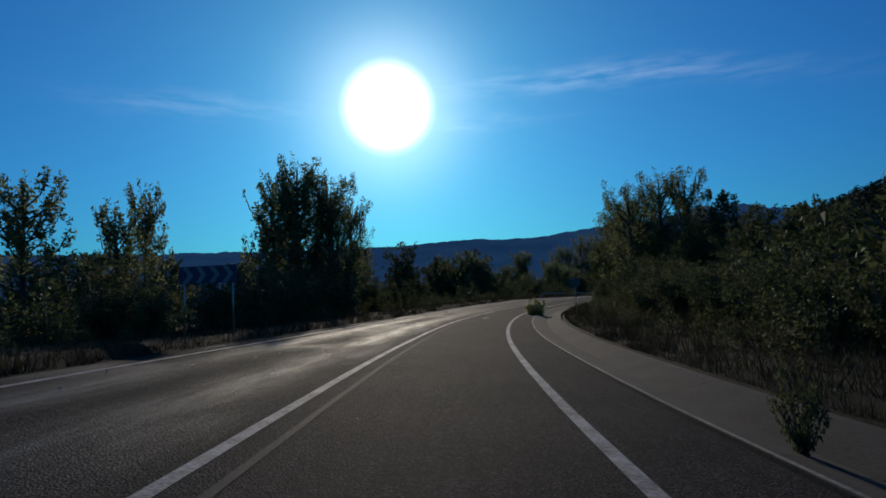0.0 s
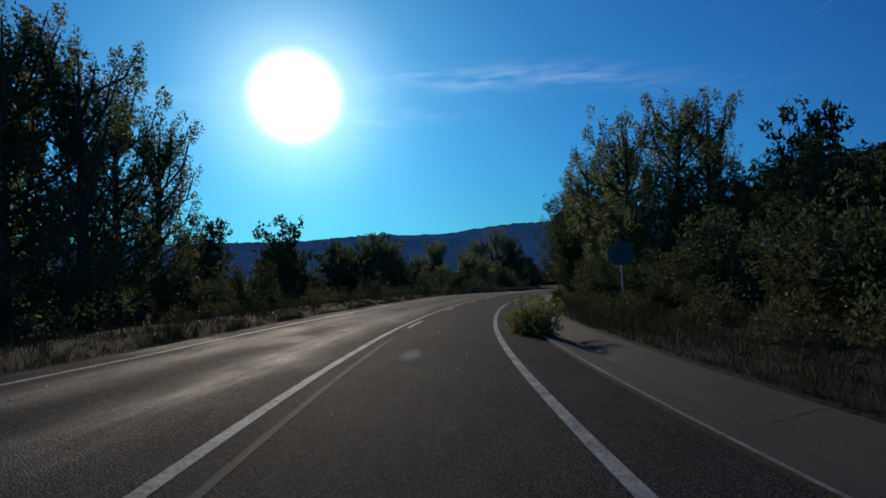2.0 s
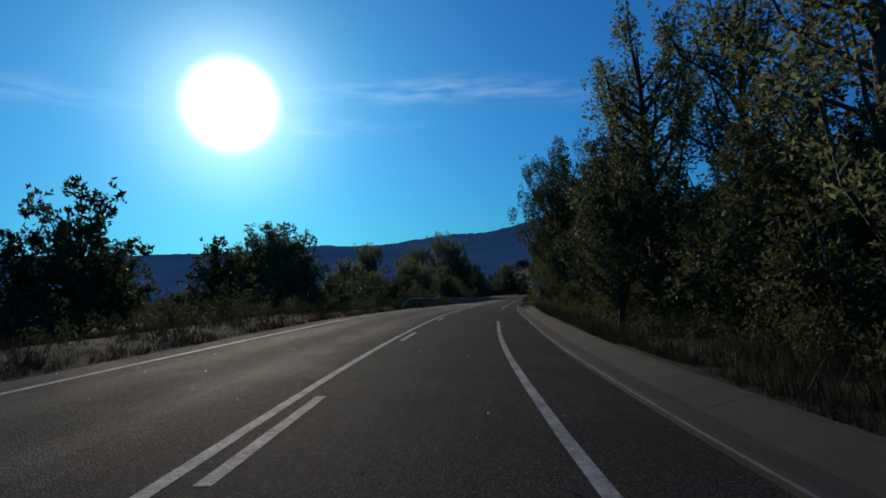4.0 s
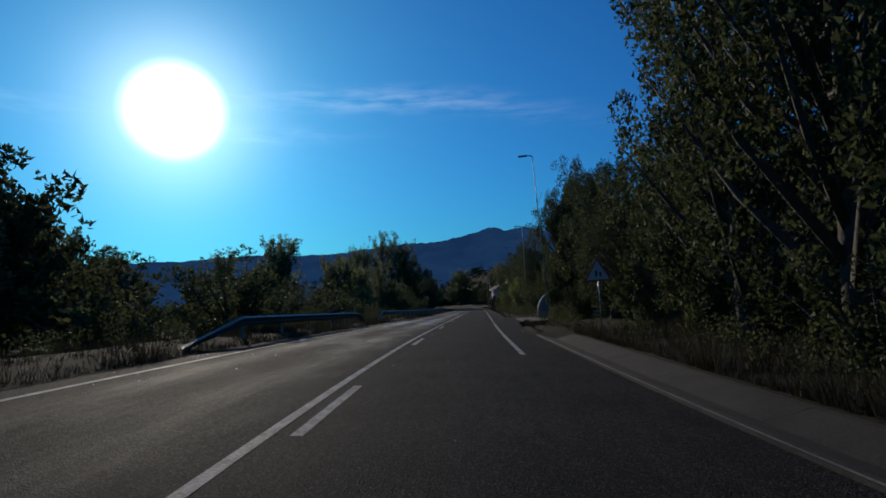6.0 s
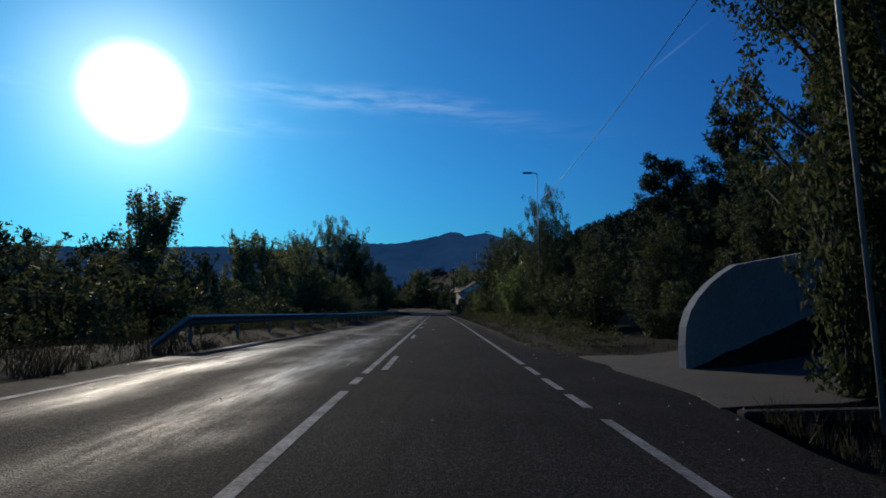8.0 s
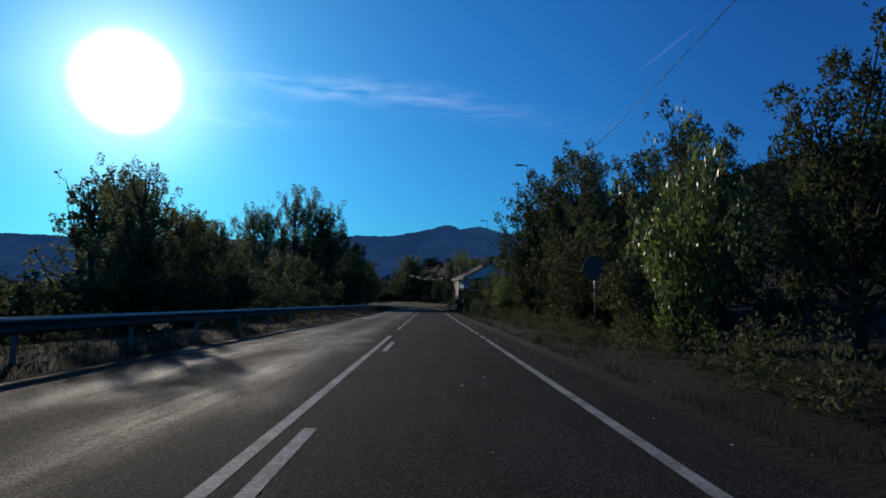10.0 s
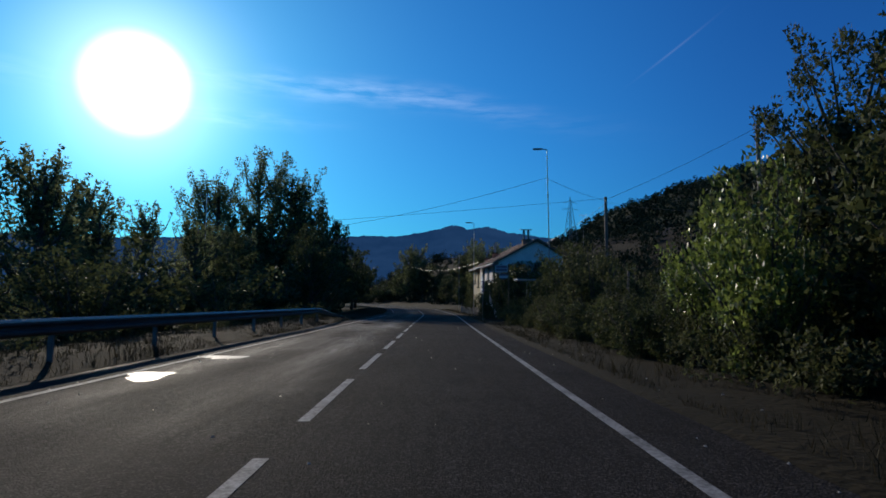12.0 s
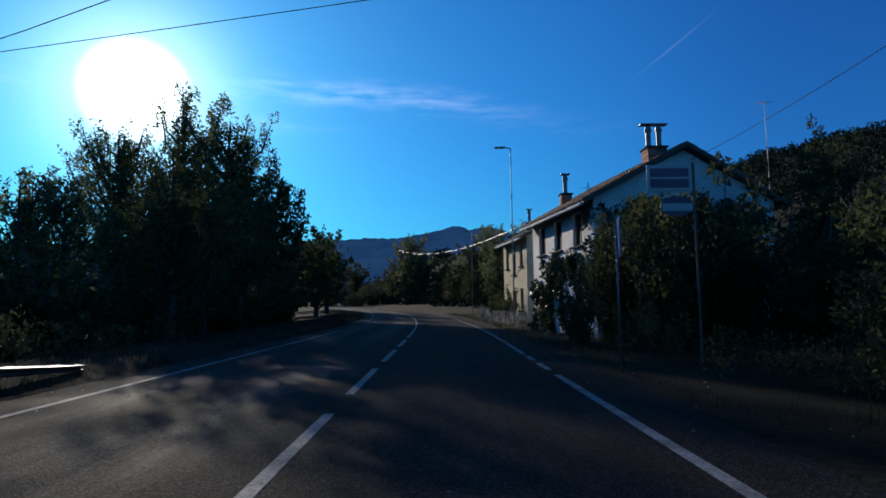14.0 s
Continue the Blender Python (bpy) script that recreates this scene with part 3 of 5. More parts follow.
def make_tree(kind, seed, height, count, leaf, mat, label, category="tree"):
    """A tree of unit kind: trunk with limbs, and a crown of many small leaves in clumps."""
    rng = np.random.default_rng(seed)
    root = tagged(new("tree" if category == "tree" else "bush"), label, category)
    bm = bmesh.new()
    spots = []
    H = height
    if kind == "poplar":
        lean_x, lean_y = rng.uniform(-0.02, 0.02, 2) * H
        tube(bm, [(0, 0, -0.3), (lean_x * 0.3, lean_y * 0.3, H * 0.35), (lean_x, lean_y, H * 0.93)], (0.022 * H, 0.015 * H, 0.002 * H), 7)
        n = 40
        for i in range(n):
            h0 = H * (0.08 + 0.72 * (i / n) + rng.uniform(-0.02, 0.02))
            az = i * 2.4 + rng.uniform(-0.5, 0.5)
            tip_h = min(H * 0.97, h0 + H * rng.uniform(0.16, 0.30))
            reach = H * rng.uniform(0.09, 0.25) * (1.18 - 0.70 * (h0 / H))
            p0 = Vector((lean_x * h0 / H, lean_y * h0 / H, h0))
            p2 = Vector((math.cos(az) * reach, math.sin(az) * reach, tip_h))
            p1 = p0.lerp(p2, 0.5) + Vector((math.cos(az), math.sin(az), -0.3)) * reach * 0.25
            tube(bm, [p0, p1, p2], (0.006 * H, 0.004 * H, 0.001 * H), 4, cap=False)
            for f in (0.26, 0.44, 0.60, 0.76, 0.90, 1.03):
                q = (p0.lerp(p1, f * 2) if f < 0.5 else p1.lerp(p2, f * 2 - 1))
                j = rng.normal(size=3) * H * 0.017
                r = H * rng.uniform(0.014, 0.031) * (1.15 - 0.3 * f)
                spots.append((q.x + j[0], q.y + j[1], q.z + j[2], r, r * rng.uniform(1.5, 2.7)))
        for i in range(5):
            spots.append((lean_x + rng.normal() * 0.012 * H, lean_y + rng.normal() * 0.012 * H, H * (0.78 + 0.05 * i), H * 0.016, H * 0.05))
    elif kind in ("broad", "high"):
        tube(bm, [(0, 0, -0.3), (0.01 * H, 0, H * 0.25), (0, 0.02 * H, H * 0.7)], (0.028 * H, 0.02 * H, 0.006 * H), 7)
        n = 34
        for i in range(n):
            h0 = H * (0.06 + 0.52 * (i / n)) if kind == "broad" else H * (0.30 + 0.32 * (i / n))
            az = i * 2.4 + rng.uniform(-0.5, 0.5)
            up = rng.uniform(0.18, 0.42)
            reach = H * rng.uniform(0.18, 0.36) * (1.1 - 0.5 * (i / n))
            p0, p2 = Vector((0, 0, h0)), Vector((math.cos(az) * reach, math.sin(az) * reach, min(0.97 * H, h0 + H * up)))
            p1 = p0.lerp(p2, 0.5) + Vector((0, 0, -0.03 * H))
            tube(bm, [p0, p1, p2], (0.010 * H, 0.006 * H, 0.0015 * H), 5)
            for f in (0.45, 0.65, 0.85, 1.0):
                q = (p0.lerp(p1, f * 2) if f < 0.5 else p1.lerp(p2, f * 2 - 1))
                for _ in range(3):
                    j = rng.normal(size=3) * H * 0.038
                    r = H * rng.uniform(0.014, 0.045)
                    spots.append((q.x + j[0], q.y + j[1], q.z + j[2], r, r * rng.uniform(0.8, 1.5)))
        for i in range(7):
            spots.append((rng.normal() * 0.06 * H, rng.normal() * 0.06 * H, H * (0.80 + 0.025 * i), H * 0.045, H * 0.055))
    elif kind == "pine":
        tube(bm, [(0, 0, -0.3), (0, 0, H * 0.5), (0, 0, H * 0.98)], (0.022 * H, 0.015 * H, 0.003 * H), 7)
        for i in range(26):
            h0 = H * (0.18 + 0.76 * (i / 26))
            az = i * 2.4
            reach = H * 0.26 * (1.08 - h0 / H) + 0.03 * H
            p0, p2 = Vector((0, 0, h0)), Vector((math.cos(az) * reach, math.sin(az) * reach, h0 + 0.07 * H))
            tube(bm, [p0, p0.lerp(p2, 0.5), p2], (0.006 * H, 0.004 * H, 0.001 * H), 5)
            for f in (0.5, 0.8, 1.0):
                q = p0.lerp(p2, f)
                r = H * rng.uniform(0.03, 0.05)
                spots.append((q.x, q.y, q.z + 0.02 * H, r, r * 1.3))
    else:                                            # bush: many stems from the ground
        for i in range(16):
            az = i * 2.4 + rng.uniform(-0.4, 0.4)
            reach, top = H * rng.uniform(0.12, 0.55), H * rng.uniform(0.55, 1.0)
            top *= 1.0 - 0.35 * (reach / (0.55 * H)) ** 2
            p0, p2 = Vector((math.cos(az) * 0.05 * H, math.sin(az) * 0.05 * H, -0.1)), Vector((math.cos(az) * reach, math.sin(az) * reach, top))
            p1 = p0.lerp(p2, 0.5) + Vector((0, 0, 0.06 * H))
            tube(bm, [p0, p1, p2], (0.012 * H, 0.008 * H, 0.002 * H), 5)
            for f in (0.15, 0.35, 0.55, 0.75, 0.95):
                q = (p0.lerp(p1, f * 2) if f < 0.5 else p1.lerp(p2, f * 2 - 1))
                j = rng.normal(size=3) * H * 0.05
                r = H * rng.uniform(0.06, 0.12)
                spots.append((q.x + j[0], q.y + j[1], max(0.05 * H, q.z + j[2]), r, r * rng.uniform(0.8, 1.4)))
    part("trunk" if kind != "bush" else "branchwork", bm, BARK, root, smooth=True)
    v, f = leaves(rng, spots, count, leaf, 0.22 if kind == "pine" else 0.55, mat in (LEAF_BRIGHT, LEAF_SHRUB))
    crown = new("crown", leaf_mesh("crown", v, f, mat))
    crown.parent = root
    return root


PROTO = {}


def proto(key, kind, seed, height, count, leaf, mat, label, category="tree"):
    PROTO[key] = [make_tree(kind, seed, height, count, leaf, mat, label, category), height, False]


POPLAR, BROAD = "tall poplar with upright feathery branches and dark leaves", "dense broad-leaved tree with a rounded uneven crown"
for k, seed in (("a", 11), ("b", 12), ("c", 13)):
    proto("poplar_" + k, "poplar", seed, 14.0, 15000, 0.145, LEAF_POPLAR, POPLAR)
    proto("broad_" + k, "broad", seed + 10, 9.0, 12500, 0.155, LEAF_DARK, BROAD)
    proto("far_poplar_" + k, "poplar", seed + 40, 14.0, 4700, 0.29, LEAF_POPLAR, POPLAR)
    proto("far_broad_" + k, "broad", seed + 50, 9.0, 4300, 0.30, LEAF_DARK, BROAD)
proto("near_a", "broad", 24, 9.0, 32000, 0.095, LEAF_DARK, BROAD)
proto("high_a", "high", 33, 9.0, 28000, 0.105, LEAF_DARK, "broad-leaved tree with branches hanging over the road edge")
proto("pine_a", "pine", 31, 9.0, 12000, 0.24, LEAF_PINE, "dark green pine with upturned branches")
for k, seed, mat, label in (("a", 41, LEAF_DARK, "dense dark green roadside bush"), ("b", 42, LEAF_DARK, "dense dark green roadside bush"), ("c", 43, LEAF_OLIVE, "dry olive-green roadside bush")):
    proto("bush_" + k, "bush", seed, 4.0, 4600, 0.135, mat, label, "bush")
    proto("far_bush_" + k, "bush", seed + 20, 4.0, 1600, 0.23, mat, label, "bush")
proto("sapling", "bush", 46, 1.2, 1900, 0.06, LEAF_SHRUB, "yellow-green leafy shrub at the concrete channel", "bush")
proto("leafy", "bush", 44, 3.0, 6000, 0.10, LEAF_BRIGHT, "bright green leafy shrub catching the sun", "bush")


def plant(key, x, y, height, wide=1.0, turn=None, group="", sink=0.0):
    if key[:5] in ("popla", "broad") and height < 20 and (abs(x - float(line_x(y))) > 17 or y > 188):
        key = "far_" + key
    if key[:5] == "bush_" and (abs(offset_of(x, y)) > 11.5 or height < 1.4 or y > 170):
        key = "far_" + key
    ob, h, used = PROTO[key]
    s = height / h
    turn = (x * 37.1 + y * 17.3) % 360 if turn is None else turn
    m = Matrix.LocRotScale((x, y, ground_z(x, y) - sink), Euler((0, 0, radians(turn))), (s * wide, s * wide, s))
    if used:
        ob = copy_thing(ob, m @ Matrix.Diagonal((*[1 / v for v in ob.scale], 1)))
    else:
        ob.matrix_world = m
        PROTO[key][2] = True
    if group:
        ob["group"] = group
    return ob


# ---- trees and bushes, left of the road ----
def grow(group, stand):
    for key, x, y, h, w in stand:
        plant(key, x, y, h, w, group=group)


grow("trees left of the road", (
    ("poplar_a", -10.6, -33, 13.9, 1.15), ("poplar_b", -12, -31.8, 13, 1.25), ("poplar_c", -8.8, -31, 12.6, 1.1), ("poplar_b", -12.3, -25.5, 13.2, 1.15), ("poplar_a", -11.5, -23.6, 11.8, 1.25), ("bush_c", -12, -19, 3.8, 1.2),
    ("poplar_c", -15.5, -30, 13, 1.2), ("poplar_b", -34.5, -40, 15, 1.3), ("poplar_a", -24, -39, 11.5, 1.2), ("broad_a", -30, -36, 8, 1.2), ("broad_b", -40, -34, 9, 1.3), ("broad_c", -20.5, -24, 6, 1.3),
    ("broad_a", -24.5, -2, 10, 1), ("broad_b", -22, 9, 11, 1), ("broad_c", -30, 4, 8, 1.2), ("broad_a", -19, 2, 6.5, 1.2), ("broad_c", -24, 14, 7.5, 1.3), ("broad_b", -31, 58, 10, 0.95),
))
grow("trees left of the road", (
    ("broad_a", -26, 45, 10, 1.1), ("broad_c", -33, 52, 11, 1.1), ("poplar_c", -21, 34, 10.6, 1.5), ("poplar_a", -17, 30, 8.8, 1.6), ("broad_c", -18.5, 36, 8.5, 1.2), ("broad_b", -21, 38.5, 11.5, 1.1),
    ("broad_c", -44, -16, 9, 1.3), ("poplar_b", -42, -21, 17.5, 0.9), ("broad_a", -36, -10, 8.5, 1.3), ("poplar_b", -50, -22, 9.5, 1.3), ("broad_a", -24, 38, 10, 1.2), ("broad_b", -30, 40, 11, 1.2),
    ("poplar_a", -32, 112, 16.6, 1.3), ("poplar_b", -30, 108, 15.4, 1.3), ("poplar_c", -37, 100, 9.5, 1.4), ("broad_b", -33, 104, 11, 1.3), ("broad_a", -24, 84, 6.8, 1.3), ("broad_b", -30, 88, 7.2, 1.4),
))
grow("trees left of the road", (
    ("broad_c", -19.5, 95, 7.5, 1.3), ("poplar_a", -18.6, 66.5, 6.9, 1.5), ("broad_a", -17.6, 68, 5.8, 1.0), ("broad_a", -38, 76, 11, 1.3), ("poplar_a", -26.5, 77, 10.5, 1.3), ("broad_c", -26, 70, 7.5, 1.1), ("poplar_b", -25.5, 125, 12.8, 1.4), ("poplar_c", -23.5, 129, 13, 1.2),
    ("poplar_a", -22.5, 134, 11.8, 1.3), ("poplar_b", -28, 133, 14.5, 1.2), ("poplar_c", -24, 140, 11.5, 1.3), ("poplar_a", -27, 147, 13.2, 1.2), ("poplar_b", -25, 152, 12.6, 1.2), ("poplar_c", -17.2, 158, 8.2, 1.3),
    ("broad_a", -15.5, 161.5, 7.6, 0.9), ("poplar_c", -29, 158, 13.5, 1.2), ("poplar_a", -31.5, 168, 14.2, 1.3), ("poplar_b", -27.5, 163, 11.5, 1.2), ("poplar_c", -24, 181, 10.8, 1.2), ("poplar_a", -21, 180.5, 10.6, 1.2),
))
grow("trees left of the road", (
    ("poplar_b", -26.5, 186, 12, 1.2), ("poplar_c", -30, 176, 13, 1.2), ("poplar_b", -31, 219.8, 30, 1.1), ("poplar_c", -25.5, 218, 27.5, 1.25), ("poplar_a", -37.5, 216, 25.5, 1.2), ("broad_b", -22, 217, 24.5, 0.8),
    ("poplar_a", -42, 222, 25, 1.2), ("broad_a", -16, 206, 15, 0.9), ("broad_c", -24, 203, 16, 1), ("broad_a", -28, 206, 17, 1), ("broad_b", -13.5, 216, 11, 1), ("broad_c", -14.5, 228, 11.5, 1),
    ("broad_a", -19.5, 245, 13, 1), ("broad_b", -27, 262, 14, 1), ("broad_c", -22, 232, 13, 1), ("poplar_a", -5, 292, 17, 1.4), ("poplar_c", -7.5, 296, 15.5, 1.5), ("broad_b", -3, 288, 12, 1.2),
))
grow("trees left of the road", (
    ("broad_a", -10, 300, 12, 1.2), ("broad_c", 3, 284, 10, 1.2), ("broad_b", 9, 282, 13, 1.2), ("poplar_b", 12, 290, 16, 1.3), ("broad_a", -38, 320, 14, 1.5), ("broad_b", -55, 330, 14, 1.5),
    ("broad_c", -25, 330, 13, 1.6), ("broad_a", -11.5, 173.5, 9.5, 1), ("broad_b", -11.8, 104.5, 6.0, 0.95), ("poplar_b", -13.6, 108, 8.8, 1.3),
    ("broad_c", -12.0, 111.5, 6.2, 0.9), ("broad_a", -11.6, 117.5, 4.8, 0.9), ("poplar_a", -47, 88, 13, 1.2), ("poplar_c", -52.5, 93, 12.5, 1.2), ("broad_b", -45.5, 79, 13, 1.1), ("poplar_b", -42.5, 72, 13.4, 1.2), ("broad_c", -13, 181, 10.5, 1), ("broad_b", -13, 188, 9, 1.1),
))
rng = np.random.default_rng(5)
for y in np.arange(-75, 235, 7.4):
    base = float(line_x(y))
    if y < 30:
        lo, hi, h0, h1 = 14, 26, 2.2, 4.2
    elif y < 150:
        lo, hi, h0, h1 = 10.5, 19, 3.0, 5.2
    else:
        lo, hi, h0, h1 = 13.5, 19, 4.0, 6.5
    for k in range(2):
        d = -rng.uniform(lo, hi)
        px, py = place(d, y + rng.uniform(-2, 2))
        plant(("bush_a", "bush_b", "bush_c")[rng.integers(3)], float(px), float(py), float(rng.uniform(h0, h1)), 1.35, group="bushes left of the road", sink=0.2)
for x, y, h in ((5.2, -62.5, 2.3), (3.6, -60.0, 2.0), (2.0, -55.5, 2.6), (0.2, -51.0, 3.2), (-2.0, -46.0, 3.4), (-4.6, -40.0, 3.6), (-6.0, -34.0, 3.8), (-7.0, -27.5, 3.6), (-7.5, -21, 3.2)):
    plant("bush_c", x, y, h, 1.2, group="bushes left of the road", sink=0.1)

# ---- trees and bushes, right of the road ----
grow("trees right of the road", (
    ("poplar_a", 16.8, -11.7, 12.6, 1.3), ("poplar_b", 18.9, -9.6, 12.4, 1.3), ("poplar_b", 13.6, -12, 11.6, 1.3), ("poplar_c", 11.4, 0.2, 12.6, 1.35), ("poplar_a", 14, -3, 12, 1.3),
    ("broad_a", 9.6, -1.5, 7.6, 0.9), ("broad_b", 13, -9, 7, 1.1), ("broad_c", 17, -14, 7, 1.1), ("broad_a", 20, -17, 6.6, 1.2), ("broad_b", 8.9, 51, 8.4, 0.55), ("bush_a", 8.35, 51.2, 3.2, 0.5),
    ("bush_b", 9.2, 50.2, 3.6, 0.6), ("broad_a", 22, -3, 7.5, 1.3), ("broad_c", 26, 0, 8.8, 1.3), ("broad_b", 19, 4, 7.5, 1.2), ("broad_a", 30, -8, 7, 1.4), ("broad_a", 21.2, -20, 8.6, 0.85), ("broad_b", 19.5, -25.5, 6.2, 1.1),
))
grow("trees right of the road", (
    ("broad_c", 22.5, -36, 4.8, 1.3), ("broad_a", 24.5, -46, 3.6, 1.4), ("broad_b", 18, -20, 5.4, 1.2), ("broad_c", 28.5, -53, 3.4, 1.4), ("broad_b", 26, -30, 5.4, 1.2), ("near_a", 9.3, 26, 13, 0.8),
    ("near_a", 8.9, 21, 13.4, 0.84), ("poplar_a", 12.6, 18, 11.6, 1.4), ("poplar_b", 12.5, 25.5, 9.8, 1.5), ("broad_b", 11.2, 11.5, 10, 0.8), ("broad_a", 11.5, 8, 9, 0.9), ("broad_c", 9.6, 30, 6.8, 0.9), ("bush_b", 7.75, 51.2, 4.8, 0.5),
    ("near_a", 9.5, 37.2, 7.3, 1.1), ("near_a", 9.7, 42.8, 8.6, 1.0), ("broad_c", 10, 47, 8.6, 0.8), ("high_a", 8.9, 51.0, 9.0, 0.82), ("near_a", 9.8, 50.6, 10.8, 0.72), ("broad_a", 9.9, 52.6, 10.2, 0.75), ("broad_b", 12, 61, 6, 0.9),
))
grow("trees right of the road", (
    ("broad_b", 11.5, 49, 10, 0.8), ("poplar_c", 14.5, 46, 11, 1.5), ("broad_c", 13.5, 38, 10, 0.9), ("broad_b", 14.5, 63, 6.5, 0.9), ("pine_a", 13.6, 73, 8.4, 1.3), ("pine_a", 15.6, 69.5, 9.6, 1.2),
    ("pine_a", 19, 67, 10.5, 1.25), ("broad_c", 11.5, 68, 5, 1), ("broad_a", 10, 74, 5.2, 1), ("near_a", 9.2, 83.5, 9.8, 0.62), ("broad_b", 9.6, 80, 6.4, 0.9), ("broad_c", 9.5, 88, 6, 0.9),
    ("leafy", 7.9, 91.6, 6.2, 0.55), ("bush_a", 7.7, 146, 3.4, 0.9), ("bush_b", 9, 144, 4.4, 0.9), ("bush_a", 10.2, 148, 5, 0.9), ("bush_b", 7.6, 148.6, 2.3, 0.8), ("bush_c", 8.9, 140.5, 4.2, 0.9),
))
grow("trees right of the road", (
    ("bush_b", 12, 152, 5, 1), ("bush_a", 11, 156.5, 4, 1.1), ("bush_c", 8.6, 136, 2.4, 0.9), ("bush_b", 13, 137.5, 2.4, 1.3), ("bush_a", 15, 141, 2.8, 1.3), ("bush_b", 17.5, 138, 3, 1.4),
    ("bush_a", 14, 133, 2, 1.4), ("bush_b", 18.5, 144, 3, 1.4), ("bush_a", 21.5, 148, 3.4, 1.4), ("bush_b", 22, 139, 3.4, 1.4), ("broad_a", 10.6, 96.5, 6.8, 0.9), ("broad_c", 12, 100.5, 8.6, 0.9),
    ("broad_b", 9.8, 105, 8.2, 0.9), ("broad_a", 10.2, 111, 10, 0.8), ("broad_c", 8.7, 116.5, 10.2, 0.85), ("broad_a", 10.8, 114.5, 10.8, 0.85), ("broad_b", 9.6, 120.5, 7.6, 0.8), ("broad_a", 11, 126, 7.6, 0.85), ("broad_c", 14, 110, 9.5, 1),
))
grow("trees right of the road", (
    ("broad_b", 14, 121, 8.5, 1), ("leafy", 7.3, 123, 4, 0.75), ("leafy", 8.3, 125.2, 4.6, 0.7), ("leafy", 9, 128.5, 4, 0.8), ("bush_a", 7.9, 162.6, 4.8, 0.8), ("bush_b", 9.6, 163, 5.5, 0.85),
    ("bush_a", 7.3, 164.6, 5, 0.5), ("broad_b", 13.4, 163, 6, 0.75), ("bush_a", 12, 163.5, 4.8, 1), ("bush_b", 14.6, 163, 4.6, 1), ("bush_a", 7, 165.4, 3.6, 0.55), ("bush_b", 10.8, 160, 3.6, 1.1),
    ("bush_a", 14, 159, 3.8, 1.1), ("bush_b", 17.5, 160, 4.4, 1.1), ("bush_a", 8.8, 165.2, 4.6, 0.6), ("bush_b", 5.7, 163.8, 2.5, 0.6), ("bush_c", 5.9, 183.5, 2.6, 0.5), ("bush_a", 5.7, 186.5, 2.8, 0.5), ("bush_b", 5.4, 189.5, 2.6, 0.5), ("broad_c", 18, 200, 9, 1),
))
grow("trees right of the road", (
    ("broad_b", 9, 222, 7, 1), ("broad_a", 6.5, 235, 6, 1), ("broad_c", 3.5, 250, 7, 1), ("poplar_b", 10.5, 240, 12.5, 1.3), ("poplar_a", 14, 232, 12, 1.3), ("broad_b", 12, 214, 7, 1),
))
for y in np.arange(-62, 158, 4.4):
    if 50 < y < 62 or 84 < y < 93:
        continue
    for k in range(2):
        d = rng.uniform(8.4, 10.0) if k == 0 else rng.uniform(11, 17)
        px, py = place(d + (2.0 if y < -25 else 0.0) + (1.2 if y > 132 else 0), y + rng.uniform(-1.5, 1.5))
        low, high = (2.4, 4.2) if y < 126 else (1.5, 2.6)
        plant(("bush_a", "bush_b", "bush_c")[rng.integers(3)], float(px), float(py), float(rng.uniform(low, high)), 1.2, group="bushes right of the road", sink=0.2)


def low_weeds(name, label, seed, d0, d1, low, high, count):
    """Knee-high weeds in ragged clumps along one edge of the road, joined."""
    r = np.random.default_rng(seed)
    spots = []
    for along in np.arange(-70, 165, 0.55):
        if d0 > 0 and 45 < along < 61 or r.random() < 0.18:
            continue
        d = r.uniform(d0, d1) + (1.5 if d0 > 0 and along < 36 else 0.0)
        px, py = place(d, float(along))
        px, py, h = float(px), float(py), r.uniform(low, high)
        for _ in range(4):
            size = h * r.uniform(0.18, 0.38)
            qx, qy = px + r.normal() * h * 0.35, py + r.normal() * h * 0.35
            spots.append((qx, qy, ground_z(qx, qy) + h * r.uniform(0.1, 0.8), size, size * r.uniform(0.8, 1.6)))
    verts, faces = leaves(r, spots, count, 0.085, 0.45)
    tagged(new(name, leaf_mesh(name, verts, faces, LEAF_OLIVE)), label, "weeds", kind="stuff")


low_weeds("weeds", "knee-high dry weeds on the verge left of the road", 51, -10.5, -6.6, 0.4, 1.2, 52000)
low_weeds("weeds", "knee-high dry weeds on the verge right of the road", 52, 5.9, 7.4, 0.35, 1.1, 60000)
plant("bush_c", 20.0, -68.0, 0.8, 0.55, group="low weeds along the road", sink=0.05)
for x, y, h in ((6.1, 148.6, 1.35), (6.9, 148.0, 1.6), (7.6, 147.2, 2.0)):
    plant("bush_b", x, y, h, 1.0, group="bushes right of the road", sink=0.05)
for x, y, h, w in ((9.35, -35.5, 0.95, 1.0), (9.7, -36.2, 1.15, 1.0), (10.15, -36.5, 1.1, 1.05), (9.95, -35.5, 1.05, 1.0)):
    plant("sapling", x, y, h, w, group="leafy shrubs at the road's edge", sink=0.05)
for y in np.arange(-66, -22, 2.3):
    px, py = place(rng.uniform(9.3, 11.8), float(y))
    plant(("bush_a", "bush_b", "bush_c")[rng.integers(3)], float(px), float(py), float(rng.uniform(1.5, 2.9)), 1.2, group="bushes right of the road", sink=0.15)
for y in np.arange(121, 154, 1.5):
    plant(("bush_a", "bush_b", "bush_c")[rng.integers(3)], float(rng.uniform(6.3, 7.8)), float(y), float(rng.uniform(1.0, 2.0)), 1.15, group="bushes right of the road", sink=0.1)
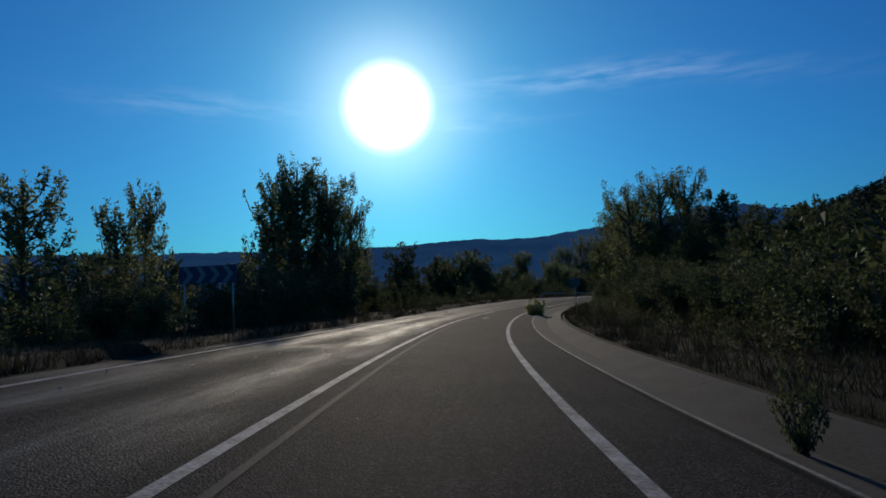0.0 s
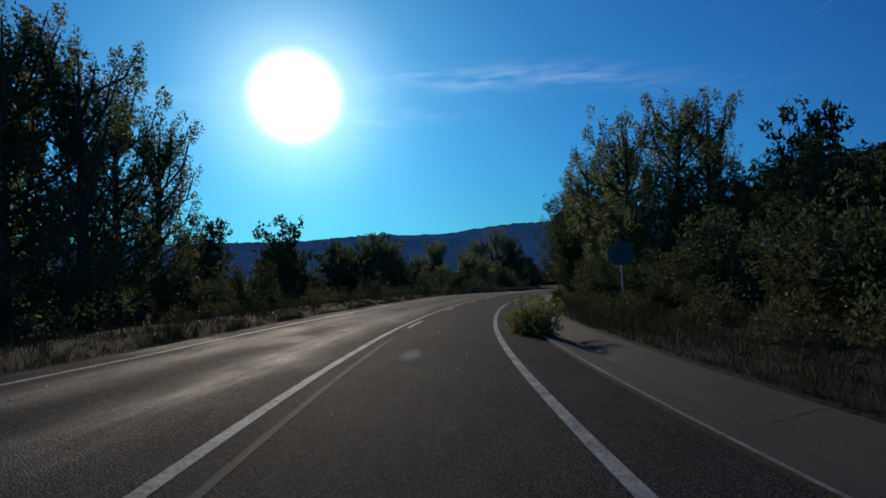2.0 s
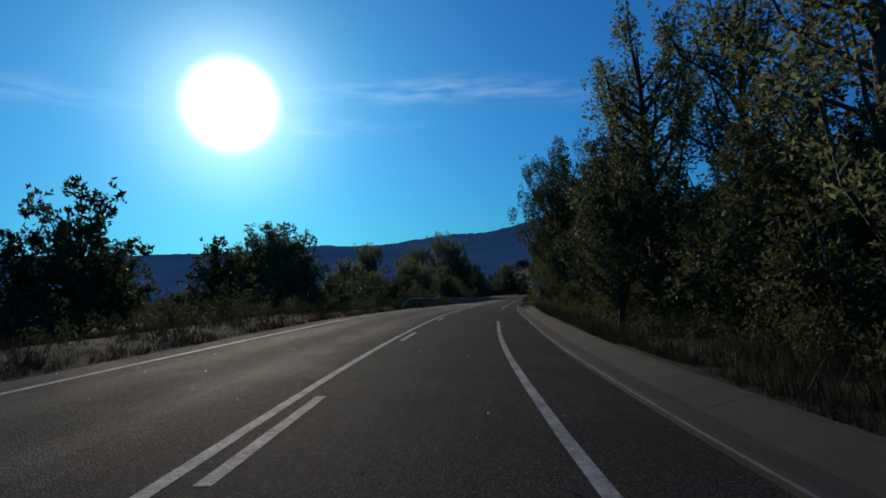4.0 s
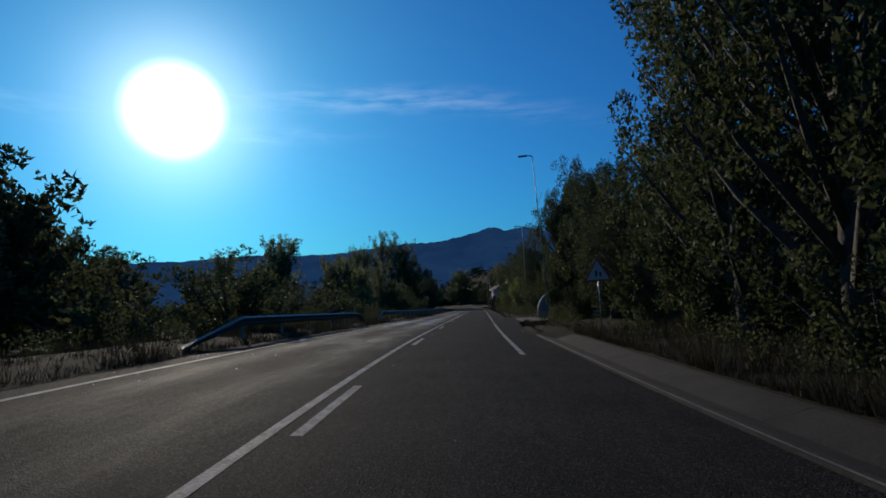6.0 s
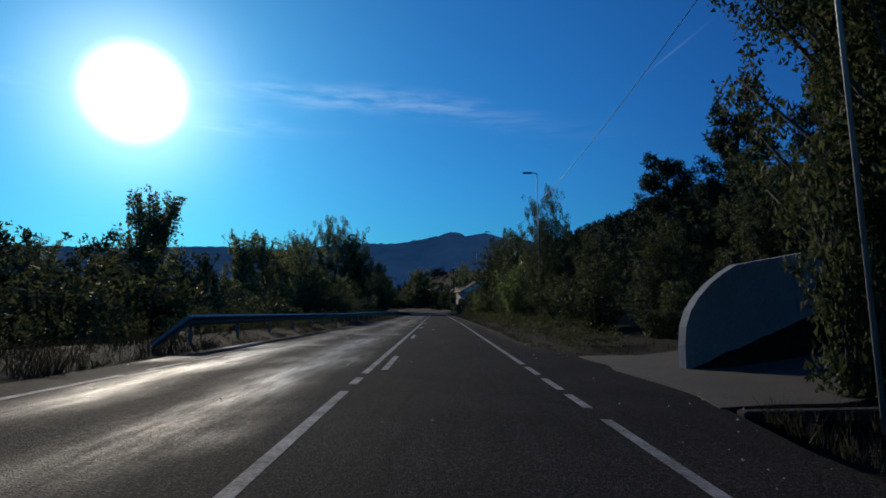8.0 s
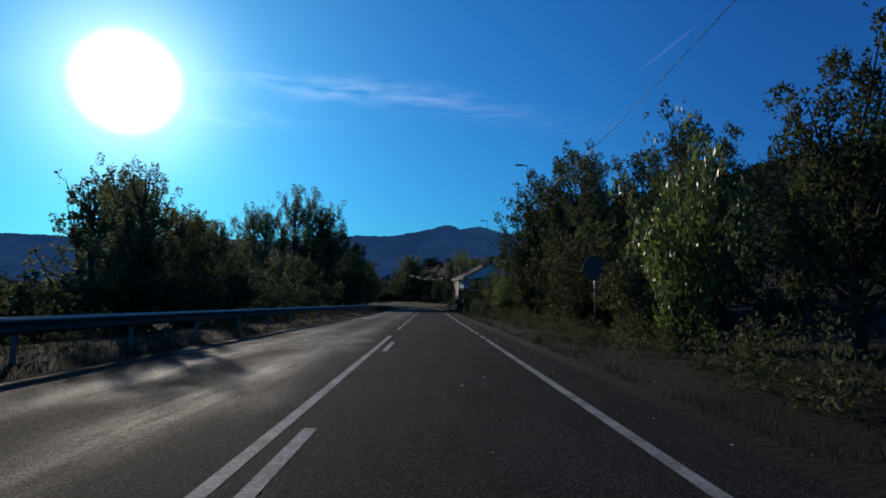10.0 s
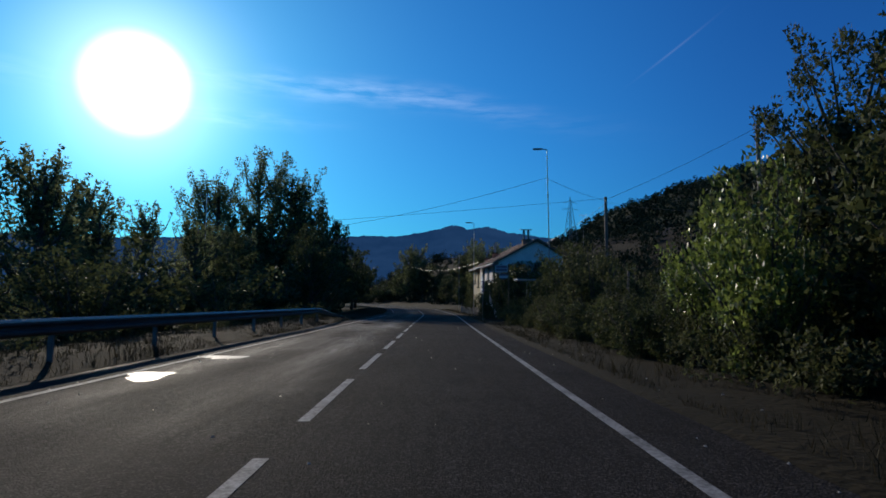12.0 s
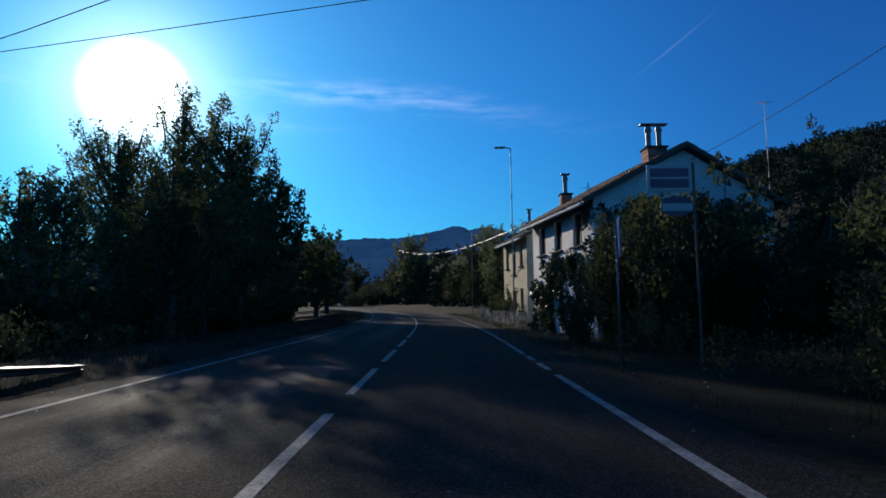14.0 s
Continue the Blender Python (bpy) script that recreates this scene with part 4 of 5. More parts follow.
for y in np.arange(100, 128, 3.0):
    plant(("bush_a", "bush_b")[rng.integers(2)], float(rng.uniform(9.4, 11.6)), float(y), float(rng.uniform(4.2, 5.6)), 1.0, group="bushes right of the road", sink=0.2)



for x in np.arange(-46, 22, 3.6):
    plant(("bush_a", "bush_b", "bush_c")[rng.integers(3)], float(x), float(304 + rng.uniform(-5, 5)), float(rng.uniform(4.0, 6.5)), 1.5, group="bushes at the far bend", sink=0.3)


# ---- roadside steel and signs ----
def guard_rail(name, y0, y1, d, top, label, tail=2.6, head=2.6):
    """A W-beam on posts, with sloped ends."""
    px, py = place(d, (y0 + y1) / 2)
    root = tagged(new(name), label, "guard rail", "guard rails")
    profile = ((0.0, 0.155), (0.035, 0.13), (0.075, 0.10), (0.075, 0.06), (0.0, 0.02), (0.0, -0.02), (0.075, -0.06), (0.075, -0.10), (0.035, -0.13), (0.0, -0.155))
    rows = np.concatenate([[y0 - head, y0 - 0.4], np.linspace(y0, y1, max(3, int((y1 - y0) / 3))), [y1 + 0.4, y1 + tail]])
    verts, faces = [], []
    for side in (0.0, -0.006):
        for y in rows:
            drop = 0.62 if y in (rows[0], rows[-1]) else (0.02 if y in (rows[1], rows[-2]) else 0)
            flat = 0.4 if y in (rows[0], rows[-1]) else 1.0
            for dx, dz in profile:
                dz *= flat
                qx, qy = place(d + dx + side, y)
                verts.append((qx, qy, float(land(d, y)) + top - 0.155 + dz - drop))
    w = len(profile)
    n = len(rows)
    for s in range(2):
        for i in range(n - 1):
            for k in range(w - 1):
                a = s * n * w + i * w + k
                faces.append((a, a + 1, a + w + 1, a + w))
    arrays("beam", verts, faces, RAIL, root)
    y = y0
    while y <= y1 + 0.01:
        bm = bmesh.new()
        qx, qy = place(d - 0.09, y)
        box(bm, qx, qy, float(land(d, y)) + top / 2 - 0.25, 0.10, 0.055, top + 0.42, 0.008)
        post = part("post", bm, STEEL_DARK, root)
        bm = bmesh.new()
        qx, qy = place(d - 0.03, y)
        box(bm, qx, qy, float(land(d, y)) + top - 0.155, 0.06, 0.05, 0.22, 0.006)
        part("spacer", bm, STEEL_DARK, post)
        y += 4.0


guard_rail("guard_rail", 30.4, 48.6, -5.35, 0.80, "galvanised steel guard rail on posts in dry grass", 2.6, 4.4)
guard_rail("guard_rail", 59.5, 147.6, -5.45, 0.82, "long galvanised steel guard rail on posts in dry grass", 9.0)


def street_lamp(x, y, top, arm=1.0, turn=0.0, tilt=0.0):
    z = ground_z(x, y)
    root = empty("street_lamp", x, y, z, turn, "tall grey steel street lamp with a flat head", "street lamp", "street lamps")
    H = top - z
    bm = bmesh.new()
    tube(bm, [(0, 0, -0.2), (0, 0, H * 0.72), (0, 0, H * 0.73), (0, 0, H)], (0.038, 0.035, 0.031, 0.028), 10)
    part("pole", bm, POLE_ZINC, root, smooth=True)
    bm = bmesh.new()
    tube(bm, [(0, 0, H * 0.715), (0, 0, H * 0.735)], (0.050, 0.050), 10)
    part("collar", bm, STEEL_DARK, root)
    bm = bmesh.new()
    tube(bm, [(0, 0, H - 0.05), (-0.10, 0, H + 0.02), (-arm * 0.35, 0, H + 0.04)], (0.036, 0.034, 0.032), 8)
    part("arm", bm, STEEL_DARK, root, smooth=True)
    bm = bmesh.new()
    box(bm, -arm * 0.62, 0, H + 0.05, arm * 0.62, 0.26, 0.08, 0.025)
    head = part("lamp_head", bm, STEEL_DARK, root, "flat grey LED lamp head")
    bm = bmesh.new()
    box(bm, -arm * 0.64, 0, H + 0.005, arm * 0.44, 0.18, 0.012)
    part("diffuser", bm, GLASS, head)
    if tilt:
        root.matrix_world = pose(x, y, z, 0, tilt, turn)


street_lamp(7.12, 50.0, 10.9, tilt=-2.0)
street_lamp(8.1, 80.8, 10.1)
street_lamp(8.67, 120.0, 11.3)
street_lamp(8.85, 151.3, 11.5, tilt=-0.8)
street_lamp(5.5, 179.2, 10.3)
street_lamp(5.2, 218.0, 10.2)
street_lamp(-19.0, 164.5, 10.6)


def wooden_pole(x, y, top, radius=0.13):
    z = ground_z(x, y)
    root = empty("utility_pole", x, y, z, 0, "weathered timber utility pole carrying cables", "utility pole", "utility poles")
    bm = bmesh.new()
    tube(bm, [(0, 0, -0.3), (0, 0, (top - z) * 0.5), (0, 0, top - z)], (radius * 1.15, radius, radius * 0.8), 10)
    part("pole", bm, TIMBER, root, smooth=True)
    bm = bmesh.new()
    box(bm, 0.0, -0.12, top - z - 0.35, 0.10, 0.14, 0.16, 0.02)
    part("bracket", bm, STEEL_DARK, root)


wooden_pole(13.9, 156.0, 9.2)
wooden_pole(19.5, 145.2, 11.5, 0.13)


def cable(points, sag, radius=0.011, label="thin black overhead cable strung between poles"):
    a, b = Vector(points[0]), Vector(points[1])
    bm = bmesh.new()
    pts = [a.lerp(b, f) - Vector((0, 0, sag * 4 * f * (1 - f))) for f in np.linspace(0, 1, 13)]
    tube(bm, pts, [radius] * 13, 5)
    tagged(part("overhead_cable", bm, BLACK, None), label, "cable", "overhead cables")


cable(((8.7, 151.2, 9.6), (-18.0, 160.5, 6.3)), 0.9)
cable(((13.9, 156.0, 9.1), (-18.0, 160.5, 7.1)), 0.12)
wooden_pole(-18.0, 160.5, 7.3, 0.10)
cable(((8.6, 151.3, 9.6), (13.9, 156.0, 8.9)), 0.12)
cable(((13.9, 156.0, 9.0), (19.5, 145.2, 11.3)), 0.15)
cable(((13.9, 156.0, 8.8), (30.0, 168.0, 10.2)), 0.3)
cable(((13.9, 156.0, 8.7), (10.5, 166.5, 6.4)), 0.25)
cable(((8.0, 80.8, 8.2), (8.67, 120.0, 8.6)), 0.7)
cable(((7.2, 50.0, 8.4), (8.1, 80.8, 8.2)), 0.5)
cable(((6.4, 183.0, 6.2), (-3.5, 214.0, 7.6)), 1.0, 0.02)


def sign_pole(root, height, lean_deg=0.0, r=0.022, mat=None):
    bm = bmesh.new()
    tube(bm, [(0, 0, -0.3), (0, 0, height)], (r, r), 10)
    return part("pole", bm, mat or STEEL, root, smooth=True)


def disc(bm, radius, thick, y, z, sides=40):
    """An upright disc facing -Y."""
    front = [bm.verts.new((radius * math.cos(2 * math.pi * k / sides), y, z + radius * math.sin(2 * math.pi * k / sides))) for k in range(sides)]
    back = [bm.verts.new((v.co.x, y + thick, v.co.z)) for v in front]
    bm.faces.new(front[::-1])
    bm.faces.new(back)
    for k in range(sides):
        bm.faces.new((front[k], front[(k + 1) % sides], back[(k + 1) % sides], back[k]))
    return bm


def round_sign(x, y, centre, radius, turn, label, end=False):
    z = ground_z(x, y)
    root = empty("road_sign", x, y, z, turn, label, "road sign", "road signs")
    h = centre - z
    sign_pole(root, h + radius * 0.9)
    plate = part("plate", disc(bmesh.new(), radius, 0.02, -0.055, h), SIGN_DULL, root, "round sign face, its white darkened as in shade")
    rim = disc(bmesh.new(), radius * 1.01, 0.016, -0.050, h)
    part("rim", rim, BLACK if end else SIGN_RED, plate)
    if end:
        for k in (-2, -1, 0, 1, 2):
            bm = bmesh.new()
            box(bm, 0, -0.060, 0, 2 * math.sqrt(radius ** 2 - (k * 0.075) ** 2) * 0.94, 0.004, 0.03, 0, pose(0, 0, h, 0, -52, 0) @ pose(0, 0, k * 0.075))
            part("stripe", bm, BLACK, plate)


def triangle_sign(x, y, top, turn, label):
    z = ground_z(x, y)
    root = empty("road_sign", x, y, z, turn, label, "road sign", "road signs")
    H, side = top - z, 1.05
    sign_pole(root, H - 0.1)
    for name, s, yy, mat in (("rim", side, -0.050, SIGN_RED), ("plate", side * 0.76, -0.056, SIGN_WHITE)):
        bm = bmesh.new()
        hh = s * 0.866
        base = H - side * 0.866 + (side - s) * 0.27
        pts = ((-s / 2, base), (s / 2, base), (0, base + hh))
        f = [bm.verts.new((px, yy, pz)) for px, pz in pts]
        b = [bm.verts.new((px, yy + 0.02, pz)) for px, pz in pts]
        bm.faces.new(f)
        bm.faces.new(b[::-1])
        for k in range(3):
            bm.faces.new((f[k], b[k], b[(k + 1) % 3], f[(k + 1) % 3]))
        face = part(name, bm, mat, root)
    bm = bmesh.new()
    box(bm, -0.06, -0.059, H - 0.62, 0.07, 0.004, 0.22, 0, None)
    part("symbol", bm, BLACK, face)
    bm = bmesh.new()
    box(bm, 0.09, -0.059, H - 0.65, 0.07, 0.004, 0.16, 0, None)
    part("symbol", bm, BLACK, face)


round_sign(12.05, -33.9, 1.74, 0.34, 0, "round white road sign with black diagonal stripes on a pole", end=True)
triangle_sign(7.0, 32.6, 2.72, -4, "triangular red and white warning road sign on a thin steel pole")
round_sign(7.68, 99.1, 2.55, 0.45, 0, "round road sign in deep shade on a thin steel pole")


def chevron_board(x, y, z0, turn):
    z = ground_z(x, y)
    root = empty("chevron_board", x, y, z, turn, "dull dark blue board with grey chevrons on steel posts", "road sign")
    h = z0 - z
    for px in (-0.8, 0.8):
        bm = bmesh.new()
        tube(bm, [(px, 0.03, -0.3), (px, 0.03, h + 0.3)], (0.03, 0.03), 8)
        part("post", bm, STEEL, root, smooth=True)
    bm = bmesh.new()
    box(bm, 0, 0, h, 1.9, 0.025, 0.54, 0.005)
    board = part("board", bm, CHEVRON_BLUE, root)
    for k in range(4):
        bm = bmesh.new()
        cx = -0.84 + 0.44 * k
        for s in (-1, 1):
            f = [bm.verts.new((cx + a + 0.0, -0.017, h + s * b)) for a, b in ((0.0, 0.25), (0.17, 0.25), (0.36, 0.0), (0.19, 0.0))]
            bm.faces.new(f if s < 0 else f[::-1])
        part("chevron", bm, CHEVRON_GREY, board)


chevron_board(5.68, -59.5, 2.05, 14)


# ---- entrance wall of a house drive ----
def entrance_wall():
    root = empty("entrance_wall", 6.9, 55.6, ground_z(6.9, 55.6), 0, "white plastered entrance wall with a rounded end beside a drive", "wall")
    way = Vector((5.4, 2.0, 0)).normalized()
    side = Vector((-way.y, way.x, 0))
    outline = [(0.0, -0.3), (0.0, 0.55), (0.05, 0.95), (0.2, 1.3), (0.45, 1.6), (0.8, 1.9), (1.2, 2.15), (1.6, 2.35), (6.4, 3.1), (6.4, -0.3)]
    bm = bmesh.new()
    front = [bm.verts.new(way * s + Vector((0, 0, h)) - side * 0.11) for s, h in outline]
    back = [bm.verts.new(way * s + Vector((0, 0, h)) + side * 0.11) for s, h in outline]
    bm.faces.new(front)
    bm.faces.new(back[::-1])
    for k in range(len(outline)):
        j = (k + 1) % len(outline)
        bm.faces.new((front[k], back[k], back[j], front[j]))
    wall = part("wall", bm, WALL_GREY, root)
    for h in (1.45, 2.0):
        bm = bmesh.new()
        m = Matrix.Translation(way * 3.6 - side * 0.125 + Vector((0, 0, h))) @ way.to_track_quat("X", "Z").to_matrix().to_4x4()
        box(bm, 0, 0, 0, 0.34, 0.03, 0.30, 0.005, m)
        part("plate", bm, SIGN_BACK, wall, "small dark square plate")


entrance_wall()


def driveway():
    """A flat gravel apron that bridges the ditch, and climbs gently away from the road."""
    verts, faces = [], []
    n, w = 13, 8
    for i, f in enumerate(np.linspace(0, 1, n)):
        for k in range(w):
            g = k / (w - 1)
            x = 5.35 + 10.5 * f + (0.25 * noise.noise(Vector((k * 1.7, 0.3, 2.0))) if i == 0 else 0.0)
            y = 50.4 + 8.2 * g + 2.6 * f + (0.12 * noise.noise(Vector((i * 1.3, 5.0, 1.0))) if k in (0, w - 1) else 0.0)
            z = max(float(road_z(min(x, 6.0), y)) + 0.02, ground_z(x, y) + 0.04 if f > 0.08 else -9.0) + 0.02 * noise.noise(Vector((x * 1.5, y * 1.5, 0)))
            verts.append((x, y, z))
    m = len(verts)
    verts += [(a, b, c - 0.7) for a, b, c in verts]
    for i in range(n - 1):
        for k in range(w - 1):
            a = i * w + k
            faces.append((a, a + w, a + w + 1, a + 1))
    rim = list(range(w)) + [i * w + w - 1 for i in range(1, n)] + [(n - 1) * w + k for k in range(w - 2, -1, -1)] + [i * w for i in range(n - 2, 0, -1)]
    for a, b in zip(rim, rim[1:] + rim[:1]):
        faces.append((a, b, b + m, a + m))
    tagged(arrays("driveway", verts, faces, DRIVE), "gravel and packed earth driveway beside a white wall", "driveway", kind="structure")


def wall_foot_wedge():
    """Dark wedge along the foot of the entrance wall, higher towards its far end."""
    way = Vector((5.4, 2.0, 0)).normalized()
    side = Vector((way.y, -way.x, 0))
    foot = Vector((6.9, 55.6, ground_z(6.9, 55.6)))
    verts, faces = [], []
    for i in range(14):
        t = 0.15 + 6.2 * i / 13
        for k, (off, lift) in enumerate(((0.115, 1.0), (0.3, 0.75), (0.55, 0.35), (0.85, -0.25))):
            p = foot + way * t + side * (off + 0.05 * noise.noise(Vector((i * 0.9, k * 2.0, 3.0))))
            top = 0.30 * t * lift if lift > 0 else lift
            verts.append((p.x, p.y, max(p.z, ground_z(p.x, p.y) if lift < 0 else -9) + top + 0.05 * noise.noise(Vector((i * 0.8, k * 1.1, 9.0)))))
    for i in range(13):
        for k in range(3):
            a = i * 4 + k
            faces.append((a, a + 4, a + 5, a + 1))
    tagged(arrays("wall_foot_wedge", verts, faces, EARTH, smooth=True), "dark wedge along the white wall's foot", "bank", kind="structure")


def culvert():
    """The concrete lip of the pipe that carries the ditch under the drive."""
    root = empty("culvert", 6.6, 50.25, ground_z(6.6, 50.25), 4, "rough concrete culvert lip at the drive's edge", "culvert", kind="structure")
    bm = bmesh.new()
    box(bm, 0, 0, -0.02, 2.4, 0.22, 0.16, 0.03)
    part("lip", bm, CONCRETE, root)


wall_foot_wedge()
culvert()
driveway()


# ---- houses ----
def house(name, cx, cy, width, length, turn, eave, ridge, wall_mat, label, windows, sink=0.3):
    """A gabled house whose ridge runs along the road; windows: (face, along, low, wide, high)."""
    root = empty(name, cx, cy, 0, turn, label, "house")
    hx, hy, t = width / 2, length / 2, 0.35
    holes = {"w": [], "s": []}
    for f, a, low, wide, high in windows:
        holes[f].append((a, low, wide, high))

    def wall_with_holes(face, length, top, pts):
        bm = bmesh.new()
        us = sorted({-length / 2, length / 2, *[a - w / 2 for a, l, w, h in pts], *[a + w / 2 for a, l, w, h in pts]})
        vs = sorted({-sink, top, *[l for a, l, w, h in pts], *[l + h for a, l, w, h in pts]})
        for u0, u1 in zip(us, us[1:]):
            for v0, v1 in zip(vs, vs[1:]):
                um, vm = (u0 + u1) / 2, (v0 + v1) / 2
                if any(abs(um - a) < w / 2 and l < vm < l + h for a, l, w, h in pts):
                    continue
                if face == "w":
                    box(bm, -hx + t / 2, um, vm, t, u1 - u0, v1 - v0)
                elif face == "e":
                    box(bm, hx - t / 2, um, vm, t, u1 - u0, v1 - v0)
                elif face == "s":
                    box(bm, um, -hy + t / 2, vm, u1 - u0, t, v1 - v0)
                else:
                    box(bm, um, hy - t / 2, vm, u1 - u0, t, v1 - v0)
        bmesh.ops.remove_doubles(bm, verts=bm.verts, dist=0.001)
        part("wall", bm, wall_mat, root)

    wall_with_holes("w", 2 * hy, eave, holes["w"])
    wall_with_holes("e", 2 * hy, eave, [])
    wall_with_holes("s", 2 * hx - 2 * t - 0.002, eave, holes["s"])
    wall_with_holes("n", 2 * hx - 2 * t - 0.002, eave, [])
    for sy in (-1, 1):
        bm = bmesh.new()
        tri = ((-hx, eave + 0.002), (hx, eave + 0.002), (0, ridge - 0.05))
        a = [bm.verts.new((px, sy * hy, pz)) for px, pz in tri]
        b = [bm.verts.new((px, sy * (hy - t), pz)) for px, pz in tri]
        bm.faces.new(a)
        bm.faces.new(b[::-1])
        for k in range(3):
            bm.faces.new((a[k], b[k], b[(k + 1) % 3], a[(k + 1) % 3]))
        part("gable", bm, wall_mat, root)
    for f, a, low, wide, high in windows:
        win = new("window")
        win.parent = root
        win.matrix_local = pose(-hx + 0.16, a, low, 0, 0, -90) if f == "w" else pose(a, -hy + 0.16, low)
        bm = bmesh.new()
        for px, pz, sx, sz in ((-wide / 2 + 0.04, high / 2, 0.08, high), (wide / 2 - 0.04, high / 2, 0.08, high), (0, 0.04, wide - 0.16, 0.08), (0, high - 0.04, wide - 0.16, 0.08), (0, high / 2, 0.06, high - 0.16)):
            box(bm, px, 0, pz, sx, 0.07, sz)
        part("frame", bm, DARK_WOOD, win)
        bm = bmesh.new()
        box(bm, 0, 0.03, high / 2, wide - 0.14, 0.012, high - 0.14)
        part("pane", bm, GLASS, win)
        bm = bmesh.new()
        box(bm, 0, -0.12, -0.05, wide + 0.2, 0.34, 0.08, 0.01)
        part("sill", bm, CONCRETE, win)
    bm = bmesh.new()
    box(bm, -hx - 0.56, 0, eave - 0.5 * (ridge - eave) / hx + 0.03, 0.10, 2 * hy + 0.6, 0.12, 0.02)
    part("gutter", bm, PLASTER_WHITE, root, "pale eaves gutter")
    # roof of two slopes, each a deck with rows of clay tiles
    over_x, over_y = 0.5, 0.35
    slope = (ridge - eave) / hx
    for sx in (-1, 1):
        deck = new("roof")
        deck.parent = root
        bm = bmesh.new()
        e = [(0, ridge + 0.02), (sx * (hx + over_x), ridge + 0.02 - slope * (hx + over_x))]
        v = []
        for yy in (-hy - over_y, hy + over_y):
            for dz in (0, 0.14):
                for px, pz in e:
                    v.append(bm.verts.new((px, yy, pz + dz)))
        for q in ((0, 1, 3, 2), (4, 6, 7, 5), (0, 4, 5, 1), (2, 3, 7, 6), (1, 5, 7, 3), (0, 2, 6, 4)):
            bm.faces.new([v[k] for k in q])
        part("deck", bm, DARK_WOOD, deck)
        verts, faces = [], []
        ln = math.hypot(hx + over_x, slope * (hx + over_x))
        rows, cols = int(ln / 0.42), int((2 * hy + 2 * over_y) / 0.26)
        ux, uz = sx * (hx + over_x) / ln, -slope * (hx + over_x) / ln
        for r in range(rows):
            for c in range(cols):
                s0, s1 = r * ln / rows, (r + 1.12) * ln / rows
                yc = -hy - over_y + (c + 0.5) * (2 * hy + 2 * over_y) / cols
                k0 = len(verts)
                for s, lift in ((s0, 0.0), (s1, 0.035)):
                    for dy, dz in ((-0.115, 0.0), (-0.06, 0.06), (0.06, 0.06), (0.115, 0.0)):
                        verts.append((ux * s, yc + dy, ridge + 0.165 + uz * s + dz + lift))
                for k in range(3):
                    faces.append((k0 + k, k0 + k + 1, k0 + 5 + k, k0 + 4 + k))
                faces.append((k0 + 4, k0 + 5, k0 + 6, k0 + 7))
        tiles = arrays("tiles", verts, faces, ROOF_TILE, deck)
        tiles["kind"] = "stuff"
    return root


def chimney(x, y, base, height, size, pipes, label):
    root = empty("chimney", x, y, base, 0, label, "chimney", "chimneys")
    verts_rows = int(height / 0.09)
    bm = bmesh.new()
    for r in range(verts_rows):
        for k, (bx, by, sx, sy) in enumerate(((-size / 4, -size / 2 + 0.06, size / 2 - 0.01, 0.12), (size / 4, -size / 2 + 0.06, size / 2 - 0.01, 0.12), (-size / 4, size / 2 - 0.06, size / 2 - 0.01, 0.12), (size / 4, size / 2 - 0.06, size / 2 - 0.01, 0.12),
                                              (-size / 2 + 0.06, 0, 0.12, size - 0.26), (size / 2 - 0.06, 0, 0.12, size - 0.26))):
            box(bm, bx, by, r * 0.09 + 0.045, sx, sy, 0.08)
    stack = part("stack", bm, BRICK, root, "red brick chimney stack")
    bm = bmesh.new()
    box(bm, 0, 0, height + 0.03, size + 0.1, size + 0.1, 0.07, 0.01)
    part("cap", bm, CONCRETE, stack)
    for k in range(pipes):
        px = (k - (pipes - 1) / 2) * size * 0.55
        bm = bmesh.new()
        tube(bm, [(px, 0, height), (px, 0, height + 0.95)], (0.10, 0.10), 10)
        tube(bm, [(px, 0, height + 0.72), (px, 0, height + 0.82)], (0.14, 0.14), 10)
        part("flue_pipe", bm, STEEL_DARK, root, smooth=False)
    bm = bmesh.new()
    box(bm, 0, 0, height + 1.0, size * 0.65 * pipes + 0.1, 0.32, 0.05, 0.01)
    part("cowl", bm, STEEL_DARK, root)


FRONT = [("w", a, low, 0.95, 1.3) for a in (-2.1, 0.15) for low in (0.9, 3.5)] + [("w", 2.3, 0.0, 1.0, 2.1), ("w", 2.3, 3.5, 0.95, 1.3)]
TURN, CORNER = 8.4, Vector((7.0, 166.9, 0))
FRONT_WAY, GABLE_WAY = Vector((-math.sin(radians(TURN)), math.cos(radians(TURN)), 0)), Vector((math.cos(radians(TURN)), math.sin(radians(TURN)), 0))
middle = CORNER + FRONT_WAY * 3.75 + GABLE_WAY * 3.7
house("house", middle.x, middle.y, 7.4, 7.5, TURN, 5.1, 7.1, PLASTER_WHITE, "old white two-storey roadside house with a red tiled roof and ivy", FRONT + [("s", 0.4, 5.0 - 0.6, 0.7, 0.6)])
middle = Vector((7.0, 184.1, 0)) + FRONT_WAY * 3.0 + GABLE_WAY * 3.5
house("house", middle.x, middle.y, 7.0, 6.0, TURN, 5.7, 7.3, PLASTER_CREAM, "cream plastered two-storey house with tall shuttered windows", [("w", -1.7, 3.8, 0.75, 1.5), ("w", 0.1, 3.3, 0.85, 2.0), ("w", 1.9, 3.8, 0.75, 1.5), ("w", -1.7, 0.8, 0.75, 1.5), ("w", 0.1, 0.0, 0.95, 2.2), ("w", 1.9, 0.8, 0.75, 1.5)])
